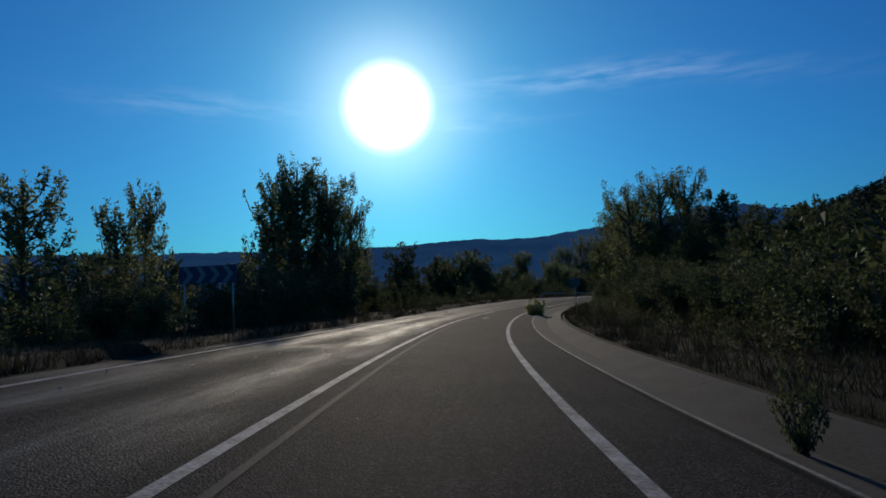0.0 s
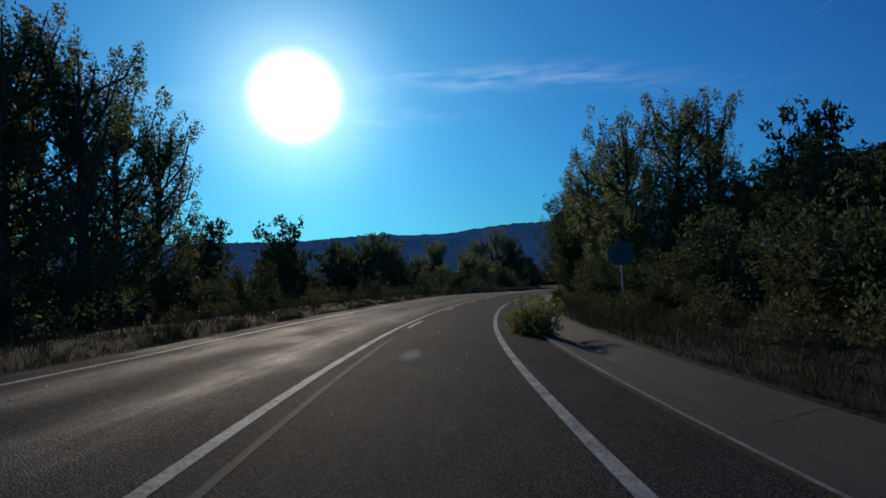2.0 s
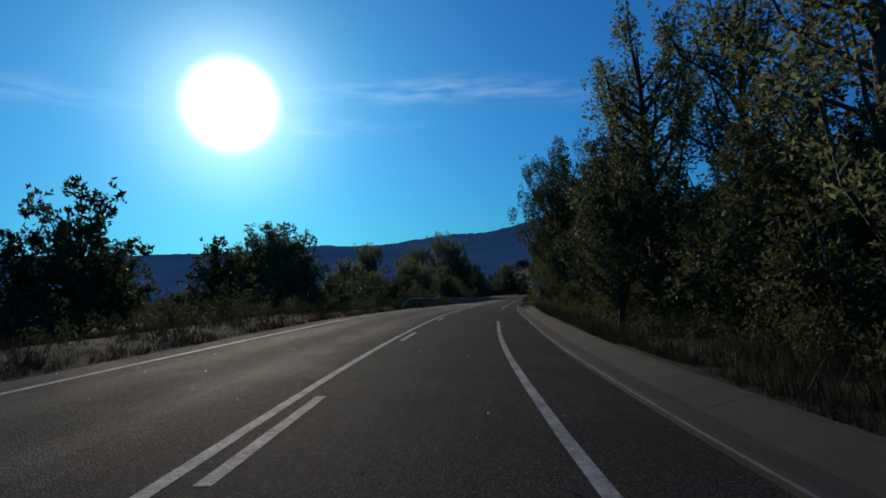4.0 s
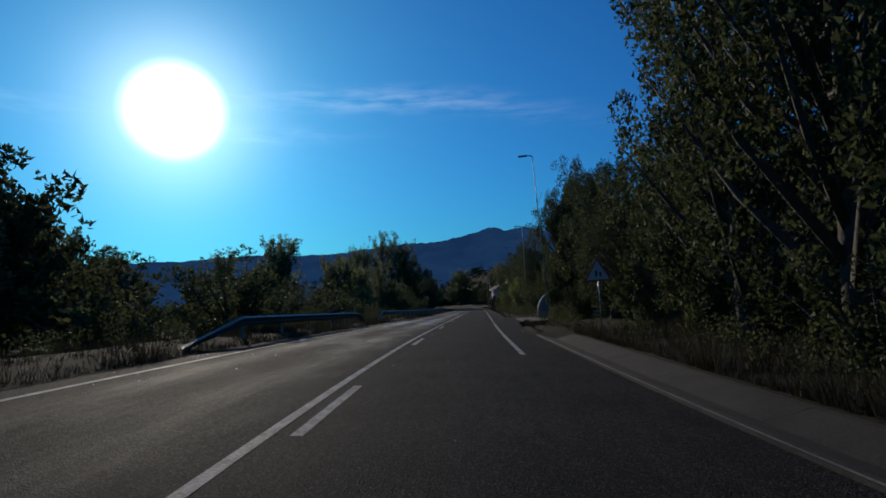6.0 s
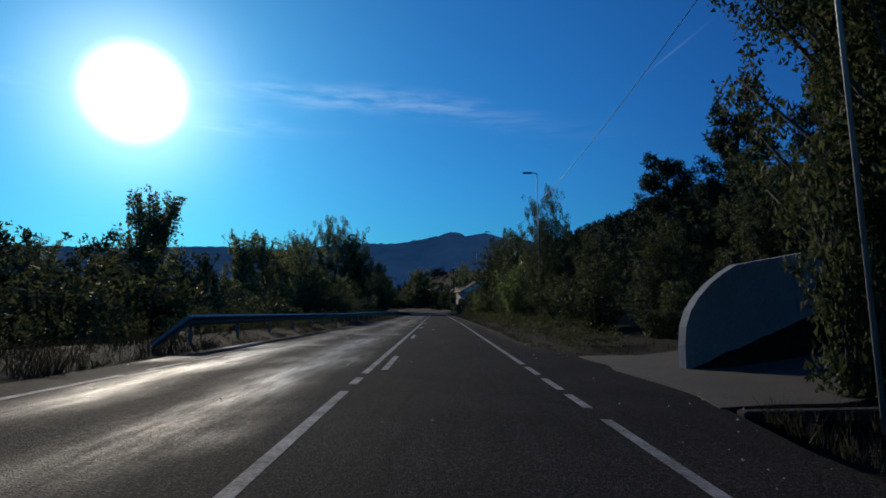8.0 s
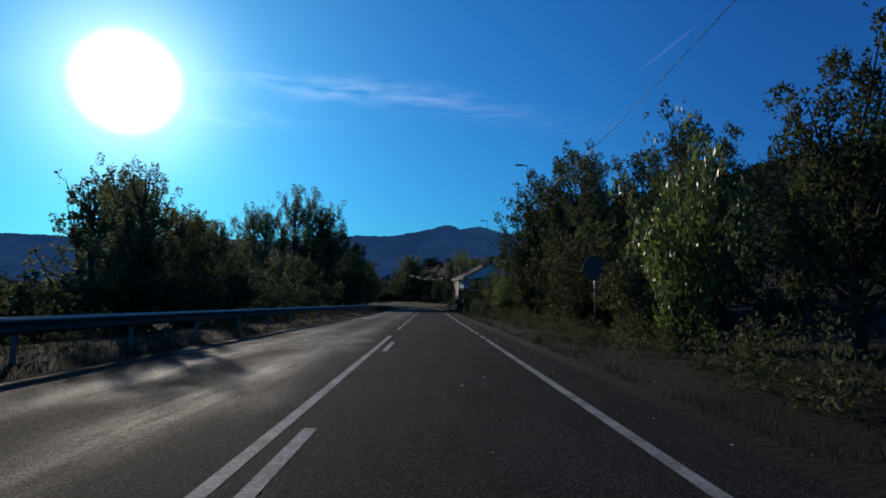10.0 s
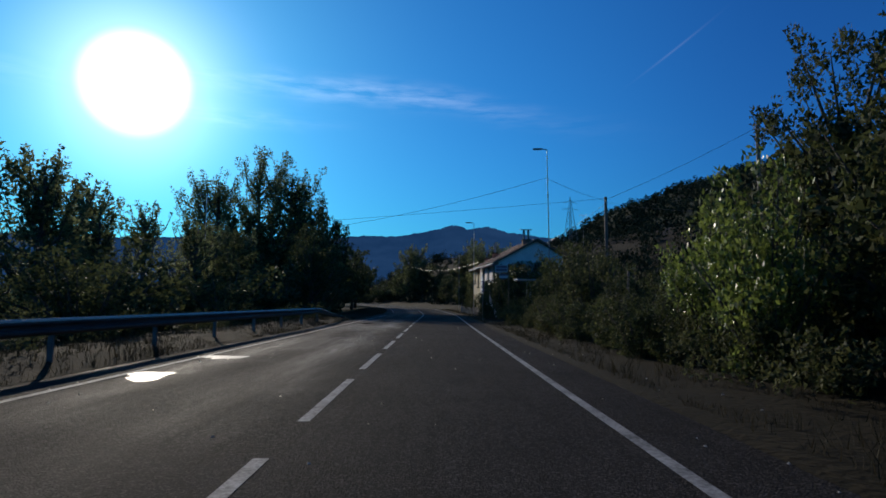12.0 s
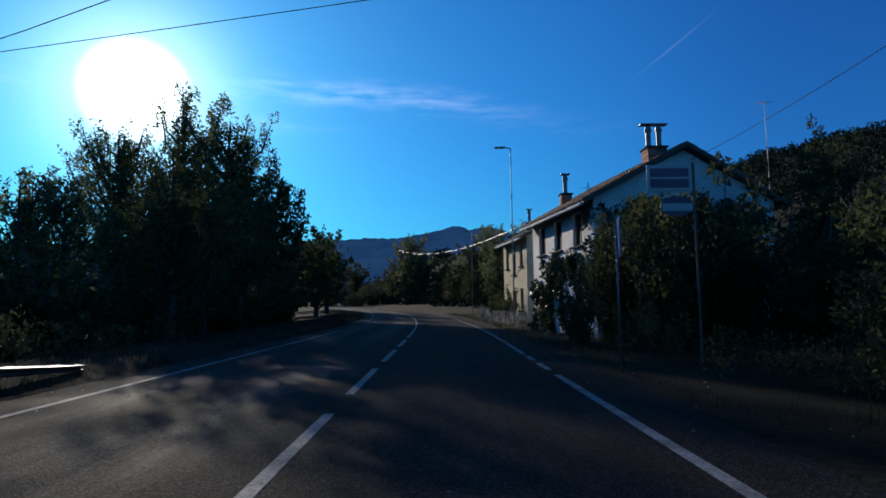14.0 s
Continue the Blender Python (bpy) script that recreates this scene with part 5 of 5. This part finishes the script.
chimney(9.75, 168.0, 6.3, 0.9, 0.75, 2, "brick chimney with two flue pipes under one cowl")
chimney(7.3, 173.0, 5.6, 0.75, 0.5, 1, "small brick chimney with a single flue pipe")
chimney(7.6, 186.5, 6.1, 0.75, 0.5, 1, "small brick chimney with a single flue pipe")


def shelter():
    z = ground_z(8.0, 151.5)
    root = empty("bus_shelter", 7.2, 151.2, z, 6, "small roadside shelter with a thin pale flat roof on posts", "shelter")
    bm = bmesh.new()
    box(bm, 0, 0, 2.80 - z, 1.3, 1.1, 0.08, 0.02)
    part("roof", bm, SIGN_WHITE, root)
    for px, py in ((0.20, -0.42), (0.20, 0.42)):
        bm = bmesh.new()
        tube(bm, [(px, py, -0.2), (px, py, 2.77 - z)], (0.04, 0.04), 8)
        part("post", bm, STEEL, root)


shelter()


def ivy(label, spots, count, seed, size=0.15):
    r = np.random.default_rng(seed)
    v, f = leaves(r, spots, count, size, 0.8)
    tagged(new("ivy", leaf_mesh("ivy", v, f, IVY)), label, "ivy", "ivy on the house")


_r = np.random.default_rng(21)
front_spots, gable_spots = [], []
for u, v in zip(_r.uniform(0.4, 7.2, 60), _r.uniform(0, 1, 60)):
    p = CORNER + FRONT_WAY * u - GABLE_WAY * 0.06
    front_spots.append((p.x, p.y, (v ** 1.4) * (4.6 - 0.28 * u) - 0.1, 0.18 + 0.2 * _r.random(), 0.4 + 0.3 * _r.random()))
for u, v in zip(_r.uniform(0.0, 6.6, 170), _r.uniform(0, 1, 170)):
    p = CORNER + GABLE_WAY * u - FRONT_WAY * 0.08
    gable_spots.append((p.x, p.y, (v ** 0.9) * 4.9, 0.25 + 0.2 * _r.random(), 0.4 + 0.3 * _r.random()))
ivy("dark ivy climbing in patches over the white front of the house", front_spots, 7500, 22)
ivy("dark ivy covering the lower gable end of the house", gable_spots, 13000, 23)


def hanging_sign():
    z = ground_z(6.6, 158.0)
    root = empty("hanging_sign", 6.35, 158.0, z, 0, "painted board with a smaller board hanging under it", "sign")
    bm = bmesh.new()
    tube(bm, [(0.56, 0.05, -0.2), (0.56, 0.05, 4.3 - z)], (0.035, 0.03), 8)
    part("post", bm, TIMBER, root)
    bm = bmesh.new()
    box(bm, 0, 0, 3.95 - z, 0.98, 0.05, 0.58, 0.01)
    board = part("board", bm, SIGN_WHITE, root)
    for k in range(2):
        bm = bmesh.new()
        box(bm, 0, -0.03, 4.07 - z - 0.24 * k, 0.84, 0.01, 0.19)
        part("lettering_bar", bm, SIGN_BROWN, board)
    bm = bmesh.new()
    for k in range(12):
        m = pose(-0.45 + 0.082 * k, 0.0, 3.655 - z, 90) @ Matrix.Diagonal((1, 1, 1, 1))
        bmesh.ops.create_cone(bm, cap_ends=True, segments=10, radius1=0.04, radius2=0.04, depth=0.03, matrix=m)
    part("valance", bm, SIGN_WHITE, board, "scalloped white lower edge")
    bm = bmesh.new()
    bmesh.ops.create_cone(bm, cap_ends=True, segments=28, radius1=0.36, radius2=0.36, depth=0.04, matrix=pose(0.15, 0.0, 3.33 - z, 90) @ Matrix.Diagonal((1, 0.62, 1, 1)))
    lower = part("lower_board", bm, SIGN_BROWN, root, "dark oval lower board")
    bm = bmesh.new()
    box(bm, 0.15, -0.03, 3.30 - z, 0.66, 0.02, 0.17, 0.006)
    part("lettering_bar", bm, SIGN_WHITE, lower)
    for k in (-0.2, 0.5):
        bm = bmesh.new()
        tube(bm, [(k, 0, 3.46 - z), (k, 0, 3.68 - z)], (0.008, 0.008), 6)
        part("chain", bm, BLACK, root)


hanging_sign()


def marker_post():
    z = ground_z(4.85, 157.0)
    root = empty("road_sign", 4.85, 157.0, z, 78, "road sign seen edge-on, blue plate on a steel pole", "road sign", "road signs")
    sign_pole(root, 3.0 - z, mat=STEEL_DARK)
    bm = bmesh.new()
    box(bm, 0, -0.05, 2.55 - z, 0.6, 0.02, 0.8, 0.004)
    part("plate", bm, SIGN_BLUE, root)


marker_post()


def aerial(x, y, base, top):
    root = empty("television_aerial", x, y, base, 10, "thin metal television aerial on a mast", "aerial", "aerials")
    bm = bmesh.new()
    tube(bm, [(0, 0, 0), (0, 0, top - base)], (0.02, 0.015), 6)
    part("mast", bm, STEEL_DARK, root)
    bm = bmesh.new()
    tube(bm, [(-0.45, 0, top - base - 0.05), (0.3, 0, top - base)], (0.012, 0.012), 5)
    for k in range(5):
        tube(bm, [(-0.4 + k * 0.16, -0.22, top - base - 0.04 + k * 0.01), (-0.4 + k * 0.16, 0.22, top - base - 0.04 + k * 0.01)], (0.008, 0.008), 5)
    part("antenna", bm, STEEL_DARK, root)


aerial(15.9, 171.0, ground_z(15.9, 171.0), 10.1)


def stone_wall(x0, y0, x1, y1, height, label):
    root = tagged(new("stone_wall"), label, "wall", kind="structure")
    r = np.random.default_rng(3)
    a, b = Vector((x0, y0, 0)), Vector((x1, y1, 0))
    n = int((b - a).length / 0.42)
    bm = bmesh.new()
    d = (b - a).normalized()
    turn = math.atan2(d.y, d.x)
    for row in range(4):
        for k in range(n):
            p = a + d * (k + 0.5 + 0.5 * (row % 2)) * 0.42
            z = ground_z(p.x, p.y)
            m = Matrix.Translation((p.x, p.y, z - 0.1 + (row + 0.5) * height / 4)) @ Matrix.Rotation(turn + r.uniform(-0.04, 0.04), 4, "Z")
            box(bm, 0, r.uniform(-0.02, 0.02), 0, 0.40 * r.uniform(0.9, 1.0), 0.32, height / 4 * r.uniform(0.88, 0.98), 0.03, m)
    part("stones", bm, STONE, root)["kind"] = "stuff"


def garden_post(x, y, top, size, label):
    z = ground_z(x, y)
    root = empty("garden_post", x, y, z, 7, label, "post", "garden posts")
    bm = bmesh.new()
    box(bm, 0, 0, (top - z) / 2 - 0.15, size, size, top - z + 0.3, 0.015)
    part("shaft", bm, KERB, root)
    bm = bmesh.new()
    box(bm, 0, 0, top - z + 0.03, size * 1.25, size * 1.25, 0.06, 0.012)
    part("cap", bm, KERB, root)


garden_post(9.9, 134.0, 2.55, 0.10, "slim weathered concrete garden post")
garden_post(10.35, 134.2, 2.15, 0.24, "short thick concrete garden pillar with a cap")
garden_post(11.3, 143.0, 2.9, 0.10, "slim weathered concrete garden post")


stone_wall(6.0, 179.0, 4.9, 196.0, 0.9, "low rough field-stone wall beside the road")


# ---- hills and mountains ----
def backdrop(name, az0, az1, profile, near, far, mat, label, rough, step=0.5, rows=14, base=-8.0, ragged=0.0):
    """A range whose skyline stands at the given angles above the horizon."""
    azs = np.arange(az0, az1 + 0.01, step)
    key = np.array(profile)
    verts, faces = [], []
    for az in azs:
        top = np.interp(az, key[:, 0], key[:, 1]) + ragged * (noise.noise(Vector((az * 2.3, 1.0, 5.0))) + 0.5 * noise.noise(Vector((az * 7.1, 2.0, 5.0))))
        for k in range(rows + 1):
            f = k / rows
            r = near + (far - near) * f
            wob = noise.noise(Vector((az * 0.35, f * 3.0, 7.0))) + 0.5 * noise.noise(Vector((az * 1.1, f * 7.0, 2.0)))
            h = math.tan(radians(top)) * far * (f ** 1.15) + wob * rough * f * (1 - f * 0.75) * 2
            a = radians(az)
            verts.append((r * math.sin(a), 70 + r * math.cos(a), base + h))
    w = rows + 1
    for i in range(len(azs) - 1):
        for k in range(rows):
            a = i * w + k
            faces.append((a, a + w, a + w + 1, a + 1))
    ob = arrays(name, verts, faces, mat, smooth=True)
    return tagged(ob, label, "mountain", kind="structure"), verts, azs, w


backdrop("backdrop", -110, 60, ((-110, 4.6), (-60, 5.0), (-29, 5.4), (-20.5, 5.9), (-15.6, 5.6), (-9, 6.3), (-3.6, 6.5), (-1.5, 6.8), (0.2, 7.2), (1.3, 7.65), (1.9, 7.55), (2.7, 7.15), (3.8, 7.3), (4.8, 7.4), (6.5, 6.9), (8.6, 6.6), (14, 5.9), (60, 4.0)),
         2600, 4300, FAR_MOUNTAIN, "distant mountain range tinted by a painted blue haze glow", 25.0, 0.1, ragged=0.07)
hill, hv, haz, hw = backdrop("hillside", 6, 175, ((6, 0.5), (8, 3.4), (10, 5.6), (12.2, 6.8), (14, 7.9), (20, 10.0), (26, 11.6), (37, 13.0), (50, 14.5), (80, 15.0), (120, 12), (150, 6), (175, 2)),
                             130, 620, FAR_FOREST, "steep wooded hillside in shade", 7.0, 1.0, base=-4.0)


def hill_wood():
    """The hill's trees: many small ragged clumps, joined."""
    r = np.random.default_rng(9)
    grid = np.array(hv).reshape(len(haz), hw, 3)
    verts, faces = [], []
    spots = []
    for _ in range(5200):
        az = r.uniform(8, 75)
        k = r.uniform(0.12, 1.0) ** 0.8 * (hw - 1.001)
        i = (az - 6) / 1.0
        i0, k0 = int(i), int(k)
        fi, fk = i - i0, k - k0
        p = (grid[i0, k0] * (1 - fi) + grid[min(i0 + 1, len(haz) - 1), k0] * fi) * (1 - fk) + (grid[i0, k0 + 1] * (1 - fi) + grid[min(i0 + 1, len(haz) - 1), k0 + 1] * fi) * fk
        s = r.uniform(1.6, 3.2)
        spots.append((p[0], p[1], p[2] + s * 0.9, s, s * r.uniform(1.0, 1.6)))
    verts, faces = leaves(r, spots, 110000, 1.45, 0.8)
    ob = new("hill_wood", leaf_mesh("hill_wood", verts, faces, FAR_FOREST))
    tagged(ob, "dense far trees covering the hillside", "trees", kind="stuff")


hill_wood()


def far_thicket():
    """The unbroken belt of far trees across the flat land left of the road, joined."""
    r = np.random.default_rng(29)
    spots = []
    for _ in range(2600):
        along = r.uniform(-75, 330)
        x, y = place(-r.uniform(36, 74), along)
        top = 3.6 + 2.2 * noise.noise(Vector((float(x) * 0.07, float(y) * 0.07, 1.0))) + r.uniform(-0.8, 1.2)
        size = r.uniform(0.7, 1.5)
        spots.append((float(x), float(y), ground_z(float(x), float(y)) + max(0.4, top * r.uniform(0.1, 1.0) ** 0.6), size, size * r.uniform(0.9, 1.6)))
    verts, faces = leaves(r, spots, 90000, 0.5, 0.7)
    tagged(new("far_thicket", leaf_mesh("far_thicket", verts, faces, LEAF_OLIVE)), "unbroken belt of low trees across the flat fields", "trees", kind="stuff")


far_thicket()


def slope_wood():
    """Scrub and low trees on the slope above the bend, joined."""
    r = np.random.default_rng(19)
    spots = []
    for _ in range(2700):
        y = r.uniform(-40, 400)
        x, y = place(r.uniform(24 if y < 200 else 12, 74), y)
        size = r.uniform(0.8, 1.9)
        spots.append((float(x), float(y), ground_z(float(x), float(y)) + size * 0.8, size, size * r.uniform(1.0, 1.7)))
    verts, faces = leaves(r, spots, 115000, 0.52, 0.7)
    tagged(new("slope_wood", leaf_mesh("slope_wood", verts, faces, FAR_FOREST)), "dark scrub and low trees on the slope above the bend", "trees", kind="stuff")


slope_wood()


def lattice_tower(x, y, base, top):
    root = empty("pylon", x, y, base, 20, "far steel lattice electricity pylon", "pylon", "pylons")
    H = top - base
    bm = bmesh.new()
    w = 0.11 * H
    for sx in (-1, 1):
        for sy in (-1, 1):
            tube(bm, [(sx * w, sy * w, 0), (sx * w * 0.3, sy * w * 0.3, H * 0.7), (0, 0, H)], (0.16, 0.12, 0.06), 4)
    for k in range(7):
        f0, f1 = k / 7 * 0.7, (k + 1) / 7 * 0.7
        a, b = w * (1 - f0), w * (1 - f1)
        for s in (-1, 1):
            tube(bm, [(-a, s * a, f0 * H), (b, s * b, f1 * H)], (0.07, 0.07), 4)
            tube(bm, [(a, s * a, f0 * H), (-b, s * b, f1 * H)], (0.07, 0.07), 4)
    part("tower", bm, STEEL_DARK, root)
    for f, reach in ((0.72, 0.20), (0.86, 0.16)):
        bm = bmesh.new()
        tube(bm, [(-reach * H, 0, f * H), (0, 0, f * H + 0.03 * H), (reach * H, 0, f * H)], (0.07, 0.14, 0.07), 4)
        part("crossarm", bm, STEEL_DARK, root)


lattice_tower(-67.5, 39.3, -2.0, 21.0)
lattice_tower(66.0, 400.0, 30.0, 54.0)


# ---- patches on the road ----
def road_patch(name, d, y, half_d, half_y, mat, label, seed, ragged=0.25, lift=0.004):
    """An irregular flat patch that lies on the asphalt."""
    r = np.random.default_rng(seed)
    verts, faces = [], []
    n = 40
    ph = r.uniform(0, 6.28, 5)
    for ring, f in ((0, 0.0), (1, 0.55), (2, 1.0)):
        for k in range(n if ring else 1):
            a = 2 * math.pi * k / n
            w = 1 + ragged * sum(math.sin((j + 2) * a + ph[j]) / (j + 1) for j in range(5)) * 0.6
            dd, yy = d + half_d * f * w * math.cos(a), y + half_y * f * w * math.sin(a)
            px, py = place(dd, yy)
            verts.append((px, py, float(road_z(dd, yy)) + lift))
    for k in range(n):
        j = (k + 1) % n
        faces.append((0, 1 + k, 1 + j))
        faces.append((1 + k, 1 + n + k, 1 + n + j, 1 + j))
    tagged(arrays(name, verts, faces, mat), label, "road patch", "road patches", "structure")


for d, y, half_d, half_y, seed in ((1.0, 42.2, 0.13, 0.42, 2), (2.3, 41.0, 0.12, 0.14, 3), (2.8, -41.4, 0.12, 0.16, 4)):
    road_patch("road_patch", d, y, half_d, half_y, OIL, "small dark oil and tar stain on the road", seed, 0.5)
for y, seed in ((122.7, 7), (126.2, 8)):
    road_patch("road_patch", -3.35, y, 0.42, 0.5, GLOSSY, "smooth pale glossy patch in the worn asphalt", seed, 0.55)
road_patch("road_patch", -2.86, 149.5, 0.37, 0.85, TAR, "dark oval tar patch on the road", 1, 0.08)



def gravel():
    """Loose chips along the road's edges, joined."""
    r = np.random.default_rng(8)
    verts, faces = [], []
    for n, d0, d1, y0, y1 in ((420, -4.7, -2.9, -70, 60), (420, -4.7, -3.0, 60, 215), (520, 3.7, 5.6, 36, 215), (160, -2.9, -0.4, -70, 150), (160, 0.5, 3.2, -70, 150)):
        for _ in range(n):
            d, y, s = r.uniform(d0, d1), r.uniform(y0, y1), r.uniform(0.008, 0.028)
            px, py = place(d, y)
            z = float(road_z(d, y)) + (0.0 if d < float(asphalt_right(y)) else 0.02)
            k0, az = len(verts), r.uniform(0, 6.28)
            for j in range(4):
                verts.append((px + math.cos(az + j * 1.57) * s * r.uniform(0.7, 1.4), py + math.sin(az + j * 1.57) * s * r.uniform(0.7, 1.4), z - 0.004))
            verts.append((px, py, z + s * r.uniform(0.5, 1.0)))
            faces += [(k0 + j, k0 + (j + 1) % 4, k0 + 4) for j in range(4)]
    tagged(arrays("gravel", verts, faces, STONE), "loose gravel chips scattered on the road", "gravel", kind="stuff")


gravel()


# ---- grass on the verges ----
def grass(name, d0, d1, y0, y1, count, low, high, seed, label, near=1.0, thin=0.006):
    """Blades in tufts, thicker towards the road."""
    r = np.random.default_rng(seed)
    tufts = count // 7
    y = np.repeat(r.uniform(y0, y1, tufts), 7) + r.normal(size=tufts * 7) * 0.07
    d = np.repeat(d0 + (d1 - d0) * r.uniform(0, 1, tufts) ** near, 7) + r.normal(size=tufts * 7) * 0.07
    count = len(y)
    if d1 > 0:
        d = np.maximum(d, np.where(y < 36, asphalt_right(y) + 1.75, asphalt_right(y) + 0.3) + np.abs(r.normal(size=count)) * 0.15)
    else:
        d = np.minimum(d, -4.85 - np.abs(r.normal(size=count)) * 0.1)
    x, yy = place(d, y)
    drive = (x > 4.2) & (x < 16) & (yy > 50.0) & (yy < 59)
    x, yy, d, y = x[~drive], yy[~drive], d[~drive], y[~drive]
    count = len(x)
    z = land(d, y)
    clump = np.array([noise.noise(Vector((float(a) * 0.45, float(b) * 0.45, 3.0))) for a, b in zip(x, yy)])
    h = (low + (high - low) * np.clip(0.45 + 0.9 * clump, 0, 1)) * r.uniform(0.35, 1.15, count)
    az, az2 = r.uniform(0, 6.283, count), r.uniform(0, 6.283, count)
    lean_ = r.uniform(0.1, 0.9, count) * h
    w = thin * r.uniform(0.6, 1.5, count)
    a = np.stack([x - np.cos(az) * w, yy - np.sin(az) * w, z - 0.06], 1)
    b = np.stack([x + np.cos(az) * w, yy + np.sin(az) * w, z - 0.06], 1)
    c = np.stack([x + np.cos(az2) * lean_, yy + np.sin(az2) * lean_, z + h], 1)
    verts = np.stack([a, b, c], 1).reshape(-1, 3)
    ob = new(name, leaf_mesh(name, verts, np.arange(count * 3).reshape(-1, 3), GRASS))
    tagged(ob, label, "grass", kind="stuff")


grass("grass", -4.85, -15.0, -72, 60, 84000, 0.06, 0.48, 1, "tall dry grass on the verge behind the edge line", 1.6, 0.010)
grass("grass", -4.85, -9.0, 60, 215, 52000, 0.05, 0.36, 2, "dry grass under the guard rail", 1.5, 0.007)
grass("grass", 6.0, 13.0, -72, 36, 60000, 0.12, 0.75, 4, "long dark grass on the bank above the concrete channel", 1.0, 0.011)
grass("grass", 4.5, 12.0, -72, 215, 95000, 0.03, 0.36, 3, "short dry grass and weeds beside the road", 1.5, 0.006)
